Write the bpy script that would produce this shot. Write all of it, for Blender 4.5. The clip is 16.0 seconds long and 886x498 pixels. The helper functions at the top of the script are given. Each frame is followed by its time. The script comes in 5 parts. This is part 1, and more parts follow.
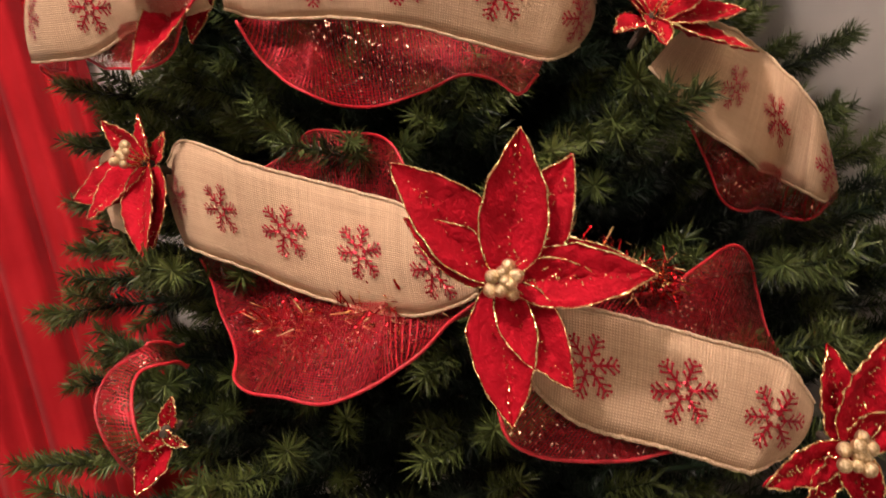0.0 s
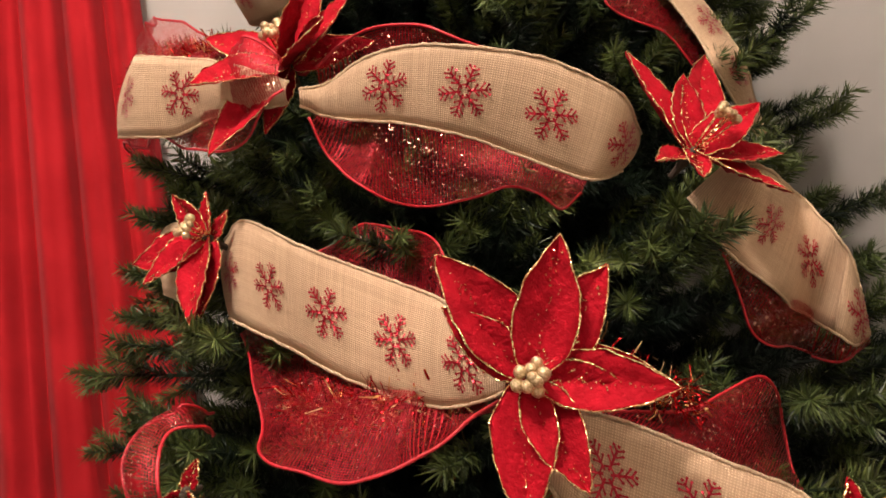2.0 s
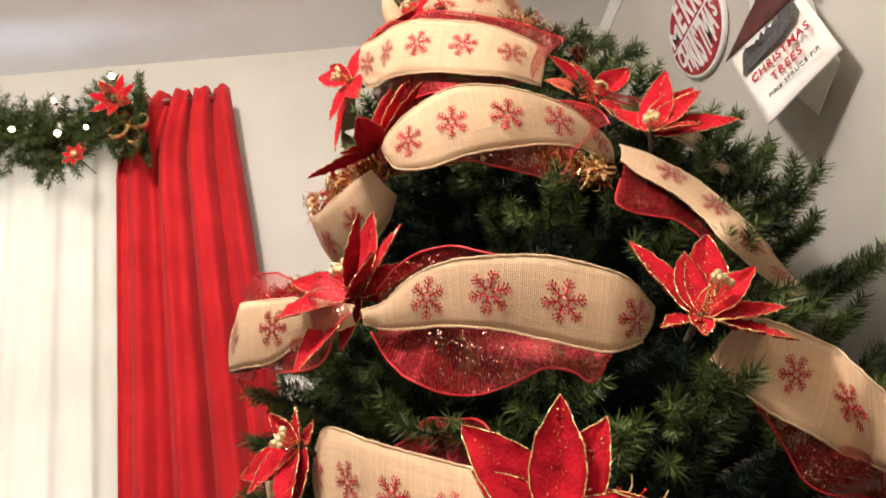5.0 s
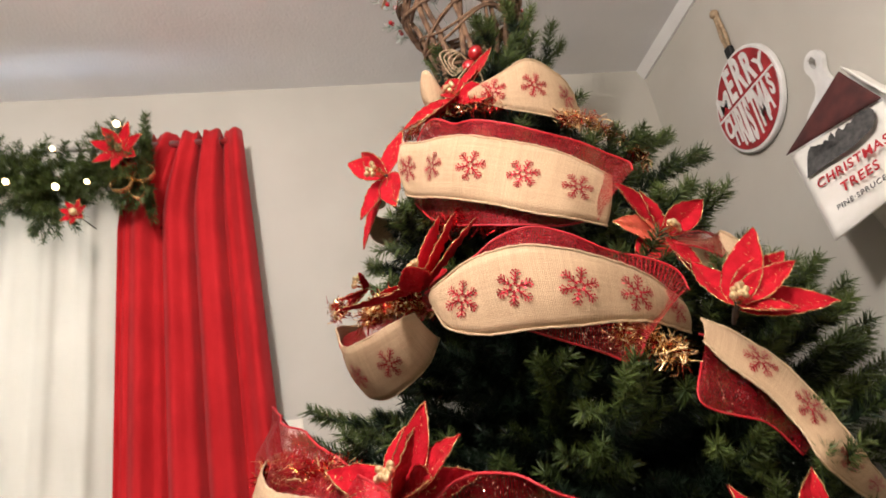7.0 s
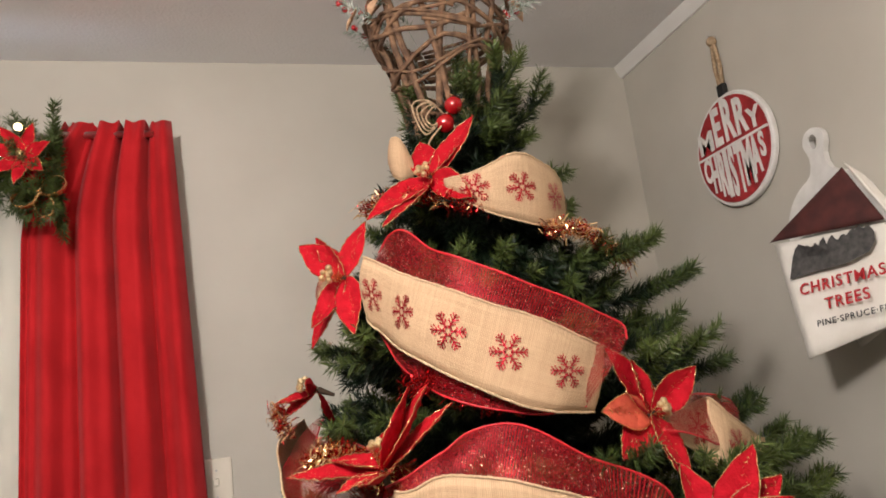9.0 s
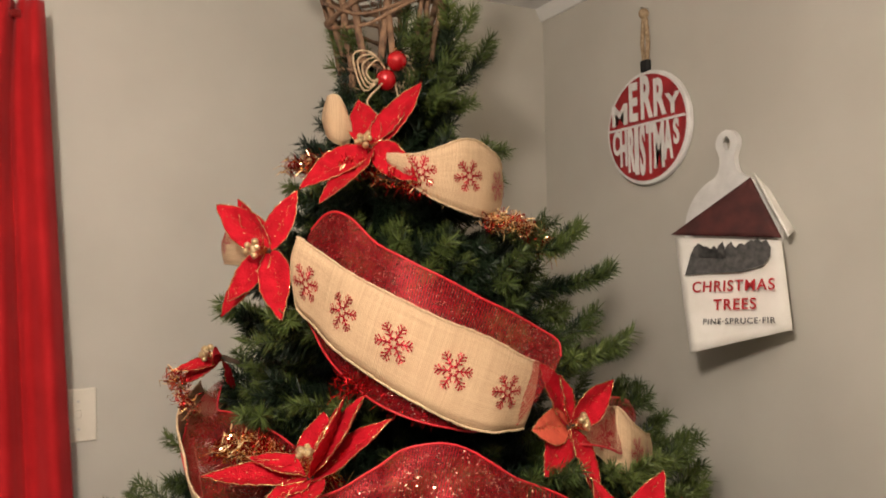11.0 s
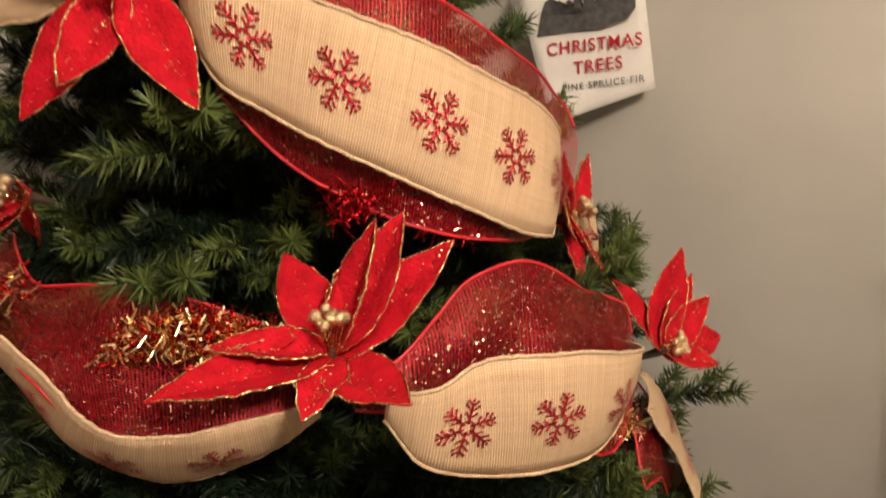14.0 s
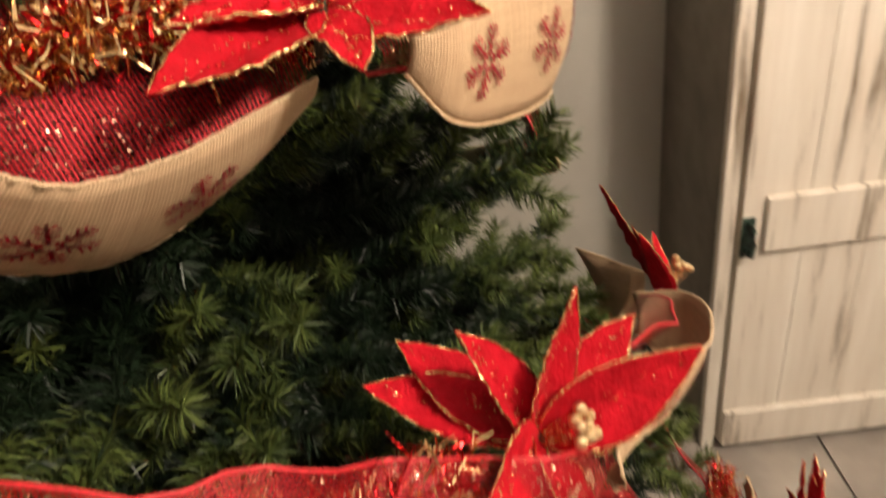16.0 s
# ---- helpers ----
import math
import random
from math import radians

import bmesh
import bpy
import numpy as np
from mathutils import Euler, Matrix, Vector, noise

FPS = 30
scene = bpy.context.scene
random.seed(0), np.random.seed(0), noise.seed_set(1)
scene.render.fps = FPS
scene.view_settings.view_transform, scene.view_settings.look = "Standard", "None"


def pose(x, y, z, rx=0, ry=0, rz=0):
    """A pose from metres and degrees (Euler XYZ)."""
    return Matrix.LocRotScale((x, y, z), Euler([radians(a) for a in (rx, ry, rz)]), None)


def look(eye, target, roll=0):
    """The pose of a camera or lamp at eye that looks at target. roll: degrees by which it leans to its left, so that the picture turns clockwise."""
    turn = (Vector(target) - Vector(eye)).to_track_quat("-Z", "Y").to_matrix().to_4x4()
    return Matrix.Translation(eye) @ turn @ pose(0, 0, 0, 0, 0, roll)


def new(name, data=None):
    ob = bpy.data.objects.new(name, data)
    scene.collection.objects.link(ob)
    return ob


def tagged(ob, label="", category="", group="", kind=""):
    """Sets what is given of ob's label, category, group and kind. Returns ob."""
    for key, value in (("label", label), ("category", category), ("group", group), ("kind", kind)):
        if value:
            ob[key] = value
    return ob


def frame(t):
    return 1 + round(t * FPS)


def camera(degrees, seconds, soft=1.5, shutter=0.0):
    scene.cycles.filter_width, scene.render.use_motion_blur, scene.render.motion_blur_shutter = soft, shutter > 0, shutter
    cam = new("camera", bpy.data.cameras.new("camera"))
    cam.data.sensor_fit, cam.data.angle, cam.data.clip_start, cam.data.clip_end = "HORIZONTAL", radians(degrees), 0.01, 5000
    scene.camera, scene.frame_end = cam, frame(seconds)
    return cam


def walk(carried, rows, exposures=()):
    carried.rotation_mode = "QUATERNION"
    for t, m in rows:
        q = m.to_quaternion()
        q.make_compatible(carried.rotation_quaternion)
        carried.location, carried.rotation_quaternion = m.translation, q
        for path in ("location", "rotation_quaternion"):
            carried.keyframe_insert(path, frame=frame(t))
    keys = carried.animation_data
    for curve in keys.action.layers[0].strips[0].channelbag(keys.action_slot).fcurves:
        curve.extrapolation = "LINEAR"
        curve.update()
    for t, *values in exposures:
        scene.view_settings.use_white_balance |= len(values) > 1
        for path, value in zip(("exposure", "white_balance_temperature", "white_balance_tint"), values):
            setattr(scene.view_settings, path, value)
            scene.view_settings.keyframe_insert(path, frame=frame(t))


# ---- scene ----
# ---- camera and walk ----
cam = camera(62.2, 16.0, soft=1.7, shutter=0.5)
METRES, EYE, TILT, LEAN, TURN = 2.3, 0.65, 0.0, 3.5, -20.0
ROWS = [
    (0.0, 0.0, 0.0, 0.0, -0.53, -2.8, 10.83),
    (0.5, -0.0028, -0.0033, 0.003, 0.18, -0.95, 8.11),
    (1.0, -0.0045, -0.0063, 0.0041, 0.51, 0.56, 5.39),
    (1.5, -0.0044, -0.0097, -0.0027, 1.13, 4.09, 4.71),
    (2.0, -0.0024, -0.013, -0.0085, 1.93, 6.72, 4.43),
    (2.5, 0.0008, -0.0158, -0.0183, 2.52, 8.41, 4.18),
    (3.0, 0.0082, -0.0227, -0.0298, 4.87, 13.82, 4.49),
    (3.5, 0.0216, -0.0274, -0.0434, 7.22, 17.19, 6.32),
    (4.0, 0.0331, -0.0368, -0.0486, 10.34, 22.37, 7.96),
    (6.5, 0.0404, -0.0735, 0.0411, 14.47, 26.3, 8.42),
    (7.0, 0.0185, -0.0612, 0.098, 11.38, 22.63, 6.27),
    (7.5, 0.0067, -0.0445, 0.1574, 8.22, 18.3, 6.08),
    (8.0, 0.0089, -0.0456, 0.2124, 6.27, 16.16, 5.11),
    (10.5, -0.0192, -0.0665, 0.3707, -2.1, 3.7, -0.99),
    (11.0, -0.0584, -0.0352, 0.3778, -8.51, 1.65, -2.24),
    (11.5, -0.0954, -0.005, 0.373, -12.96, 0.13, -2.28),
    (12.0, -0.1066, 0.0294, 0.3708, -16.7, -0.77, -2.36),
    (12.5, -0.1174, 0.0638, 0.3676, -17.71, -1.15, -1.84),
    (13.0, -0.1328, 0.0992, 0.3642, -23.64, -4.85, 0.03),
    (13.5, -0.1658, 0.1434, 0.3593, -32.58, -9.48, 1.79),
    (14.0, -0.1839, 0.1725, 0.351, -38.91, -13.07, 1.59),
    (14.5, -0.1848, 0.2025, 0.3374, -42.12, -15.89, 1.8),
    (15.0, -0.1902, 0.2425, 0.3262, -48.08, -19.04, 2.04),
    (15.5, -0.2101, 0.2714, 0.313, -60.68, -25.0, 4.56),
    (16.0, -0.2437, 0.2867, 0.2984, -72.05, -30.27, 6.56),
]
walk(cam, [(t, pose(0, 0, EYE, TILT, LEAN, TURN) @ pose(METRES * x, METRES * y, METRES * z, 90 + pitch, roll, yaw)) for t, x, y, z, yaw, pitch, roll in ROWS],
     [(0.0, 0.08, 6300, 26), (1.5, 0.12, 6200, 22), (2.5, 0.24, 6050, 17), (3.5, 0.38, 5900, 13), (4.2, 0.5, 5850, 10), (6.5, 0.28, 5750, 10), (8.0, -0.05, 5650, 10),
      (10.5, -0.27, 6150, 10), (13.0, -0.34, 6550, 11), (14.5, -0.22, 6700, 12), (15.3, -0.05, 6700, 11), (16.0, 0.0, 6600, 11)])

# ---- room sizes (metres) ----
WALL_X, WALL_Y, CEIL = 1.235, 1.75, 2.288    # side wall with the signs, back wall with the window, ceiling
WEST, SOUTH = -3.2, -3.4                      # plain walls behind the camera
AXIS = Vector((0.46, 1.2, 0.0))               # trunk of the tree
WIN = (-1.55, -0.42, 0.55, 1.93)              # window opening: x0, x1, z0, z1

# ---- world and lights ----
world = bpy.data.worlds.new("world")
scene.world = world
world.use_nodes = True
wn = world.node_tree
sky = wn.nodes.new("ShaderNodeTexSky")
sky.sky_type, sky.sun_disc = "NISHITA", False
sky.sun_elevation, sky.sun_rotation = radians(25), radians(160)
wn.nodes["Background"].inputs["Strength"].default_value = 0.12
wn.links.new(sky.outputs[0], wn.nodes["Background"].inputs["Color"])


def lamp(name, kind, place, target, power, colour, size):
    data = bpy.data.lights.new(name, kind)
    data.energy, data.color = power, colour
    if kind == "AREA":
        data.shape, data.size, data.size_y = "RECTANGLE", size[0], size[1]
    else:
        data.shadow_soft_size = size
    ob = new(name, data)
    ob.matrix_world = look(place, target)
    return ob


# the room's warm ceiling light, behind and beside the camera, and the daylight of the window
lamp("ceiling_lamp_light", "POINT", (-0.38, -0.08, 2.01), (0, 0, 0), 92, (1.0, 0.85, 0.70), 0.09)
# added warm fill from far behind the camera, not a known lamp
lamp("added_fill_light", "POINT", (0.1, -2.7, 2.0), (0, 0, 0), 24, (1.0, 0.80, 0.60), 0.15)
lamp("window_daylight", "AREA", ((WIN[0] + WIN[1]) / 2, WALL_Y + 0.30, 1.3), (-0.95, 0.0, 1.25), 30, (0.72, 0.84, 1.0), (1.05, 1.3))

# ---- materials ----


def mat(name, colour, rough=0.6, metal=0.0, **extra):
    m = bpy.data.materials.new(name)
    m.use_nodes = True
    b = m.node_tree.nodes["Principled BSDF"]
    b.inputs["Base Color"].default_value = (*colour, 1)
    b.inputs["Roughness"].default_value = rough
    b.inputs["Metallic"].default_value = metal
    for k, v in extra.items():
        b.inputs[k.replace("_", " ")].default_value = v
    return m


def node(m, kind, **values):
    n = m.node_tree.nodes.new("ShaderNode" + kind)
    for k, v in values.items():
        n.inputs[k.replace("_", " ")].default_value = v
    return n


def link(m, a, b):
    m.node_tree.links.new(a, b)


def coords(m, what="Object"):
    return node(m, "TexCoord").outputs[what]


def mottled(m, c1, c2, scale, detail=4.0, lo=0.35, hi=0.65, bump=0.0, bump_scale=None, what="Object", distance=0.002):
    """Two tones by noise, with fine relief."""
    b = m.node_tree.nodes["Principled BSDF"]
    co = coords(m, what)
    n = node(m, "TexNoise", Scale=scale, Detail=detail)
    link(m, co, n.inputs["Vector"])
    r = node(m, "ValToRGB")
    r.color_ramp.elements[0].position, r.color_ramp.elements[1].position = lo, hi
    r.color_ramp.elements[0].color, r.color_ramp.elements[1].color = (*c1, 1), (*c2, 1)
    link(m, n.outputs["Fac"], r.inputs["Fac"])
    link(m, r.outputs["Color"], b.inputs["Base Color"])
    if bump:
        n2 = node(m, "TexNoise", Scale=bump_scale or scale * 8, Detail=3.0)
        link(m, co, n2.inputs["Vector"])
        bp = node(m, "Bump", Strength=bump, Distance=distance)
        link(m, n2.outputs["Fac"], bp.inputs["Height"])
        link(m, bp.outputs["Normal"], b.inputs["Normal"])
    return m


WALL = mottled(mat("wall_paint", (0.5, 0.47, 0.42), 0.75), (0.485, 0.46, 0.40), (0.555, 0.53, 0.465), 2.5, bump=0.25, bump_scale=90, distance=0.001)
CEILING = mottled(mat("ceiling_paint", (0.8, 0.79, 0.77), 0.85), (0.80, 0.79, 0.79), (0.86, 0.85, 0.85), 3.0, bump=0.5, bump_scale=140, distance=0.003)
TRIM = mottled(mat("white_trim", (0.8, 0.79, 0.76), 0.45), (0.76, 0.75, 0.72), (0.82, 0.81, 0.78), 9.0)
TILE = mottled(mat("floor_tile", (0.3, 0.27, 0.24), 0.35), (0.24, 0.215, 0.19), (0.36, 0.32, 0.28), 7.0, detail=8, bump=0.2, bump_scale=40)
GROUT = mottled(mat("grout", (0.16, 0.14, 0.12), 0.9), (0.13, 0.115, 0.10), (0.2, 0.18, 0.155), 60.0)
PLASTIC = mottled(mat("ivory_plastic", (0.78, 0.73, 0.62), 0.35), (0.76, 0.71, 0.60), (0.80, 0.75, 0.64), 30.0)
METAL = mottled(mat("brushed_metal", (0.6, 0.58, 0.55), 0.28, 1.0), (0.55, 0.53, 0.5), (0.65, 0.63, 0.6), 80.0)
IRON = mottled(mat("aged_green_iron", (0.03, 0.05, 0.04), 0.5, 0.6), (0.015, 0.02, 0.018), (0.05, 0.09, 0.07), 60.0)
DARKWOOD = mottled(mat("grey_brown_side_board", (0.12, 0.10, 0.085), 0.6), (0.17, 0.145, 0.115), (0.24, 0.205, 0.165), 12.0, bump=0.3)
ROPE = mottled(mat("jute_rope", (0.42, 0.30, 0.18), 0.9), (0.30, 0.21, 0.12), (0.52, 0.38, 0.24), 160.0, bump=0.6, bump_scale=500)
VINE = mottled(mat("grapevine_bark", (0.16, 0.09, 0.05), 0.85), (0.09, 0.05, 0.03), (0.25, 0.145, 0.08), 60.0, bump=0.8, bump_scale=250)
BARK = mottled(mat("trunk_bark", (0.05, 0.035, 0.02), 0.9), (0.03, 0.02, 0.012), (0.08, 0.05, 0.03), 40.0, bump=0.5)
GOLDBEAD = mottled(mat("pale_gold_bead", (0.72, 0.55, 0.3), 0.3, 0.9), (0.5, 0.36, 0.17), (0.85, 0.68, 0.42), 500.0, bump=0.9, bump_scale=1200, distance=0.001)
REDBALL = mat("red_glass_ball", (0.5, 0.006, 0.01), 0.12, 0.35, Coat_Weight=1.0, Coat_Roughness=0.05)
BERRY = mat("red_berry", (0.42, 0.01, 0.015), 0.25, 0.0, Coat_Weight=0.6)
FROST = mottled(mat("frosted_green_sprig", (0.3, 0.36, 0.3), 0.8), (0.12, 0.18, 0.12), (0.6, 0.64, 0.6), 90.0)
LEAFTAN = mottled(mat("tan_paper_leaf", (0.45, 0.28, 0.16), 0.8), (0.36, 0.21, 0.12), (0.55, 0.36, 0.22), 50.0)
BULB = mat("warm_bulb", (1.0, 0.8, 0.5), 0.3, 0.0, Emission_Color=(1.0, 0.66, 0.3, 1), Emission_Strength=9.0)
WHITEPAINT = mottled(mat("worn_white_paint", (0.78, 0.77, 0.74), 0.6), (0.68, 0.67, 0.64), (0.82, 0.81, 0.78), 22.0, bump=0.3)
SIGNRED = mottled(mat("sign_red_enamel", (0.33, 0.015, 0.02), 0.45), (0.24, 0.01, 0.014), (0.40, 0.02, 0.025), 30.0, bump=0.2)
CLOTH = mottled(mat("white_cotton", (0.80, 0.77, 0.70), 0.9), (0.76, 0.73, 0.66), (0.84, 0.81, 0.75), 18.0, bump=0.4, bump_scale=700, distance=0.001)
BROWNFELT = mottled(mat("dark_red_brown_felt", (0.06, 0.012, 0.01), 0.75), (0.045, 0.009, 0.008), (0.085, 0.018, 0.015), 26.0, bump=0.4, bump_scale=500)
GREYPRINT = mottled(mat("charcoal_print", (0.06, 0.058, 0.056), 0.9), (0.045, 0.044, 0.043), (0.10, 0.095, 0.09), 70.0)
REDPRINT = mat("red_print", (0.45, 0.02, 0.025), 0.9)
BLACKTIE = mat("black_cord", (0.012, 0.012, 0.012), 0.7)
GLASS = mat("window_glass", (1, 1, 1), 0.02, 0.0, Transmission_Weight=1.0, IOR=1.45)
DAY = mat("overcast_daylight", (0, 0, 0), 1.0, 0.0, Emission_Color=(0.95, 0.96, 1.0, 1), Emission_Strength=0.4)


def needle_material(name, dark, light):
    m = mat(name, dark, 0.45, 0.0, Specular_IOR_Level=0.35)
    b = m.node_tree.nodes["Principled BSDF"]
    info, geo = node(m, "ObjectInfo"), node(m, "NewGeometry")
    add = node(m, "Math")
    add.operation = "MULTIPLY_ADD"
    add.inputs[1].default_value = 0.5
    link(m, geo.outputs["Random Per Island"], add.inputs[0])
    half = node(m, "Math")
    half.operation = "MULTIPLY"
    half.inputs[1].default_value = 0.5
    link(m, info.outputs["Random"], half.inputs[0])
    link(m, half.outputs[0], add.inputs[2])
    r = node(m, "ValToRGB")
    r.color_ramp.elements[0].color, r.color_ramp.elements[1].color = (*dark, 1), (*light, 1)
    link(m, add.outputs[0], r.inputs["Fac"])
    link(m, r.outputs["Color"], b.inputs["Base Color"])
    return m


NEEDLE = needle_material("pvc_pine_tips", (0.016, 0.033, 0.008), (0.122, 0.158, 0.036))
# darker copy of the needles: puts the crown's inner shade into colour
SHADENEEDLE = needle_material("shade_painted_needles", (0.003, 0.009, 0.004), (0.014, 0.028, 0.011))


def velvet():
    m = mat("red_velvet", (0.36, 0.006, 0.012), 0.8, 0.0, Sheen_Weight=0.06, Sheen_Roughness=0.35, Specular_IOR_Level=0.15)
    m.node_tree.nodes["Principled BSDF"].inputs["Sheen Tint"].default_value = (1.0, 0.15, 0.12, 1)
    return mottled(m, (0.33, 0.003, 0.009), (0.46, 0.005, 0.015), 55.0, bump=0.9, bump_scale=260, distance=0.002)


VELVET = velvet()
CORAL = mottled(mat("coral_petal_back", (0.62, 0.09, 0.045), 0.8), (0.56, 0.07, 0.035), (0.68, 0.11, 0.055), 60.0, bump=0.4, bump_scale=300)


def curtain_cloth():
    m = mat("red_curtain_cloth", (0.33, 0.012, 0.014), 0.85, 0.0, Sheen_Weight=0.05, Specular_IOR_Level=0.15)
    return mottled(m, (0.40, 0.010, 0.013), (0.50, 0.015, 0.019), 9.0, bump=0.3, bump_scale=600, distance=0.0008)


CURTAIN = curtain_cloth()
SHEER = mottled(mat("white_sheer", (0.85, 0.83, 0.78), 0.9, 0.0), (0.50, 0.475, 0.42), (0.58, 0.555, 0.50), 6.0, bump=0.2, bump_scale=500)
sb = SHEER.node_tree
tl = sb.nodes.new("ShaderNodeBsdfTranslucent")
tl.inputs["Color"].default_value = (0.66, 0.57, 0.45, 1)
mx = sb.nodes.new("ShaderNodeMixShader")
mx.inputs["Fac"].default_value = 0.55
sb.links.new(sb.nodes["Principled BSDF"].outputs[0], mx.inputs[1])
sb.links.new(tl.outputs[0], mx.inputs[2])
sb.links.new(mx.outputs[0], sb.nodes["Material Output"].inputs["Surface"])


def weave(name, c1, c2, period, rough):
    """Burlap: crossing threads along the ribbon's own length and width."""
    m = mat(name, c1, rough)
    b = m.node_tree.nodes["Principled BSDF"]
    co = coords(m, "UV")
    heights = []
    for axis in ("X", "Y"):
        w = node(m, "TexWave", Scale=math.pi / period / 10.0, Distortion=0.7, Detail=1.0)
        w.wave_type, w.bands_direction = "BANDS", axis
        w.inputs["Detail Scale"].default_value = 0.6
        link(m, co, w.inputs["Vector"])
        heights.append(w.outputs["Fac"])
    mul = node(m, "Math")
    mul.operation = "MULTIPLY"
    link(m, heights[0], mul.inputs[0])
    link(m, heights[1], mul.inputs[1])
    slubs = []
    for stretch in ((6.0, 420.0, 1.0), (420.0, 6.0, 1.0)):
        mp = node(m, "Mapping", Scale=stretch)
        link(m, co, mp.inputs["Vector"])
        sn = node(m, "TexNoise", Scale=1.0, Detail=2.0)
        link(m, mp.outputs[0], sn.inputs["Vector"])
        slubs.append(sn.outputs["Fac"])
    patch = node(m, "Math")
    patch.operation = "ADD"
    link(m, slubs[0], patch.inputs[0])
    link(m, slubs[1], patch.inputs[1])
    mix = node(m, "Math")
    mix.operation = "MULTIPLY_ADD"
    mix.inputs[1].default_value = 0.5
    link(m, mul.outputs[0], mix.inputs[0])
    sc = node(m, "Math")
    sc.operation = "MULTIPLY"
    sc.inputs[1].default_value = 0.5
    link(m, patch.outputs[0], sc.inputs[0])
    link(m, sc.outputs[0], mix.inputs[2])
    r = node(m, "ValToRGB")
    r.color_ramp.elements[0].position, r.color_ramp.elements[1].position = 0.32, 0.92
    r.color_ramp.elements[0].color, r.color_ramp.elements[1].color = (*c2, 1), (*c1, 1)
    link(m, mix.outputs[0], r.inputs["Fac"])
    link(m, r.outputs["Color"], b.inputs["Base Color"])
    bp = node(m, "Bump", Strength=0.7, Distance=0.0007)
    link(m, mul.outputs[0], bp.inputs["Height"])
    link(m, bp.outputs["Normal"], b.inputs["Normal"])
    return m


BURLAP = weave("burlap", (0.66, 0.465, 0.285), (0.38, 0.25, 0.14), 0.0023, 0.9)
FRINGE = mottled(mat("burlap_selvedge", (0.62, 0.45, 0.27), 0.9), (0.46, 0.31, 0.17), (0.74, 0.56, 0.36), 700.0, bump=0.8, bump_scale=900)


def glitter_red(name, base, scale=520.0, amount=1.1, rough=0.35, metal=0.35, rare=0.0):
    m = mat(name, base, rough, metal)
    b = m.node_tree.nodes["Principled BSDF"]
    co = coords(m, "Object")
    v = node(m, "TexVoronoi", Scale=scale)
    link(m, co, v.inputs["Vector"])
    sub = node(m, "VectorMath")
    sub.operation = "SUBTRACT"
    sub.inputs[1].default_value = (0.5, 0.5, 0.5)
    link(m, v.outputs["Color"], sub.inputs[0])
    geo = node(m, "NewGeometry")
    mad = node(m, "VectorMath")
    mad.operation = "MULTIPLY_ADD"
    mad.inputs[1].default_value = (amount, amount, amount)
    if rare:                              # only some of the specks are tilted
        sep = node(m, "SeparateColor")
        link(m, v.outputs["Color"], sep.inputs[0])
        pick = node(m, "Math")
        pick.operation = "GREATER_THAN"
        pick.inputs[1].default_value = rare
        link(m, sep.outputs[2], pick.inputs[0])
        scl = node(m, "VectorMath")
        scl.operation = "SCALE"
        link(m, sub.outputs[0], scl.inputs[0])
        link(m, pick.outputs[0], scl.inputs["Scale"])
        sub = scl
        for key, plain, speck in (("Roughness", rough, 0.12), ("Metallic", metal, 1.0)):
            mixed = node(m, "MapRange")
            mixed.inputs["To Min"].default_value, mixed.inputs["To Max"].default_value = plain, speck
            link(m, pick.outputs[0], mixed.inputs["Value"])
            link(m, mixed.outputs[0], b.inputs[key])
        tone = node(m, "ValToRGB")
        tone.color_ramp.elements[0].color, tone.color_ramp.elements[1].color = (*base, 1), (0.95, 0.55, 0.38, 1)
        link(m, pick.outputs[0], tone.inputs["Fac"])
        link(m, tone.outputs["Color"], b.inputs["Base Color"])
    link(m, sub.outputs[0], mad.inputs[0])
    link(m, geo.outputs["Normal"], mad.inputs[2])
    nn = node(m, "VectorMath")
    nn.operation = "NORMALIZE"
    link(m, mad.outputs[0], nn.inputs[0])
    link(m, nn.outputs[0], b.inputs["Normal"])
    return m


GOLD = glitter_red("gold_glitter", (0.85, 0.58, 0.28), 800.0, 1.6, 0.22, 1.0)
FLAKE = glitter_red("red_glitter_print", (0.40, 0.008, 0.022), metal=0.55)
TINSELRED = glitter_red("red_foil", (0.5, 0.012, 0.014), rough=0.22)
TINSELRED.node_tree.nodes["Principled BSDF"].inputs["Metallic"].default_value = 0.9
TINSELGOLD = mat("gold_foil", (0.92, 0.66, 0.34), 0.14, 1.0)
REDEDGE = mottled(mat("red_wired_edge", (0.5, 0.012, 0.02), 0.5), (0.40, 0.008, 0.014), (0.58, 0.02, 0.03), 300.0)


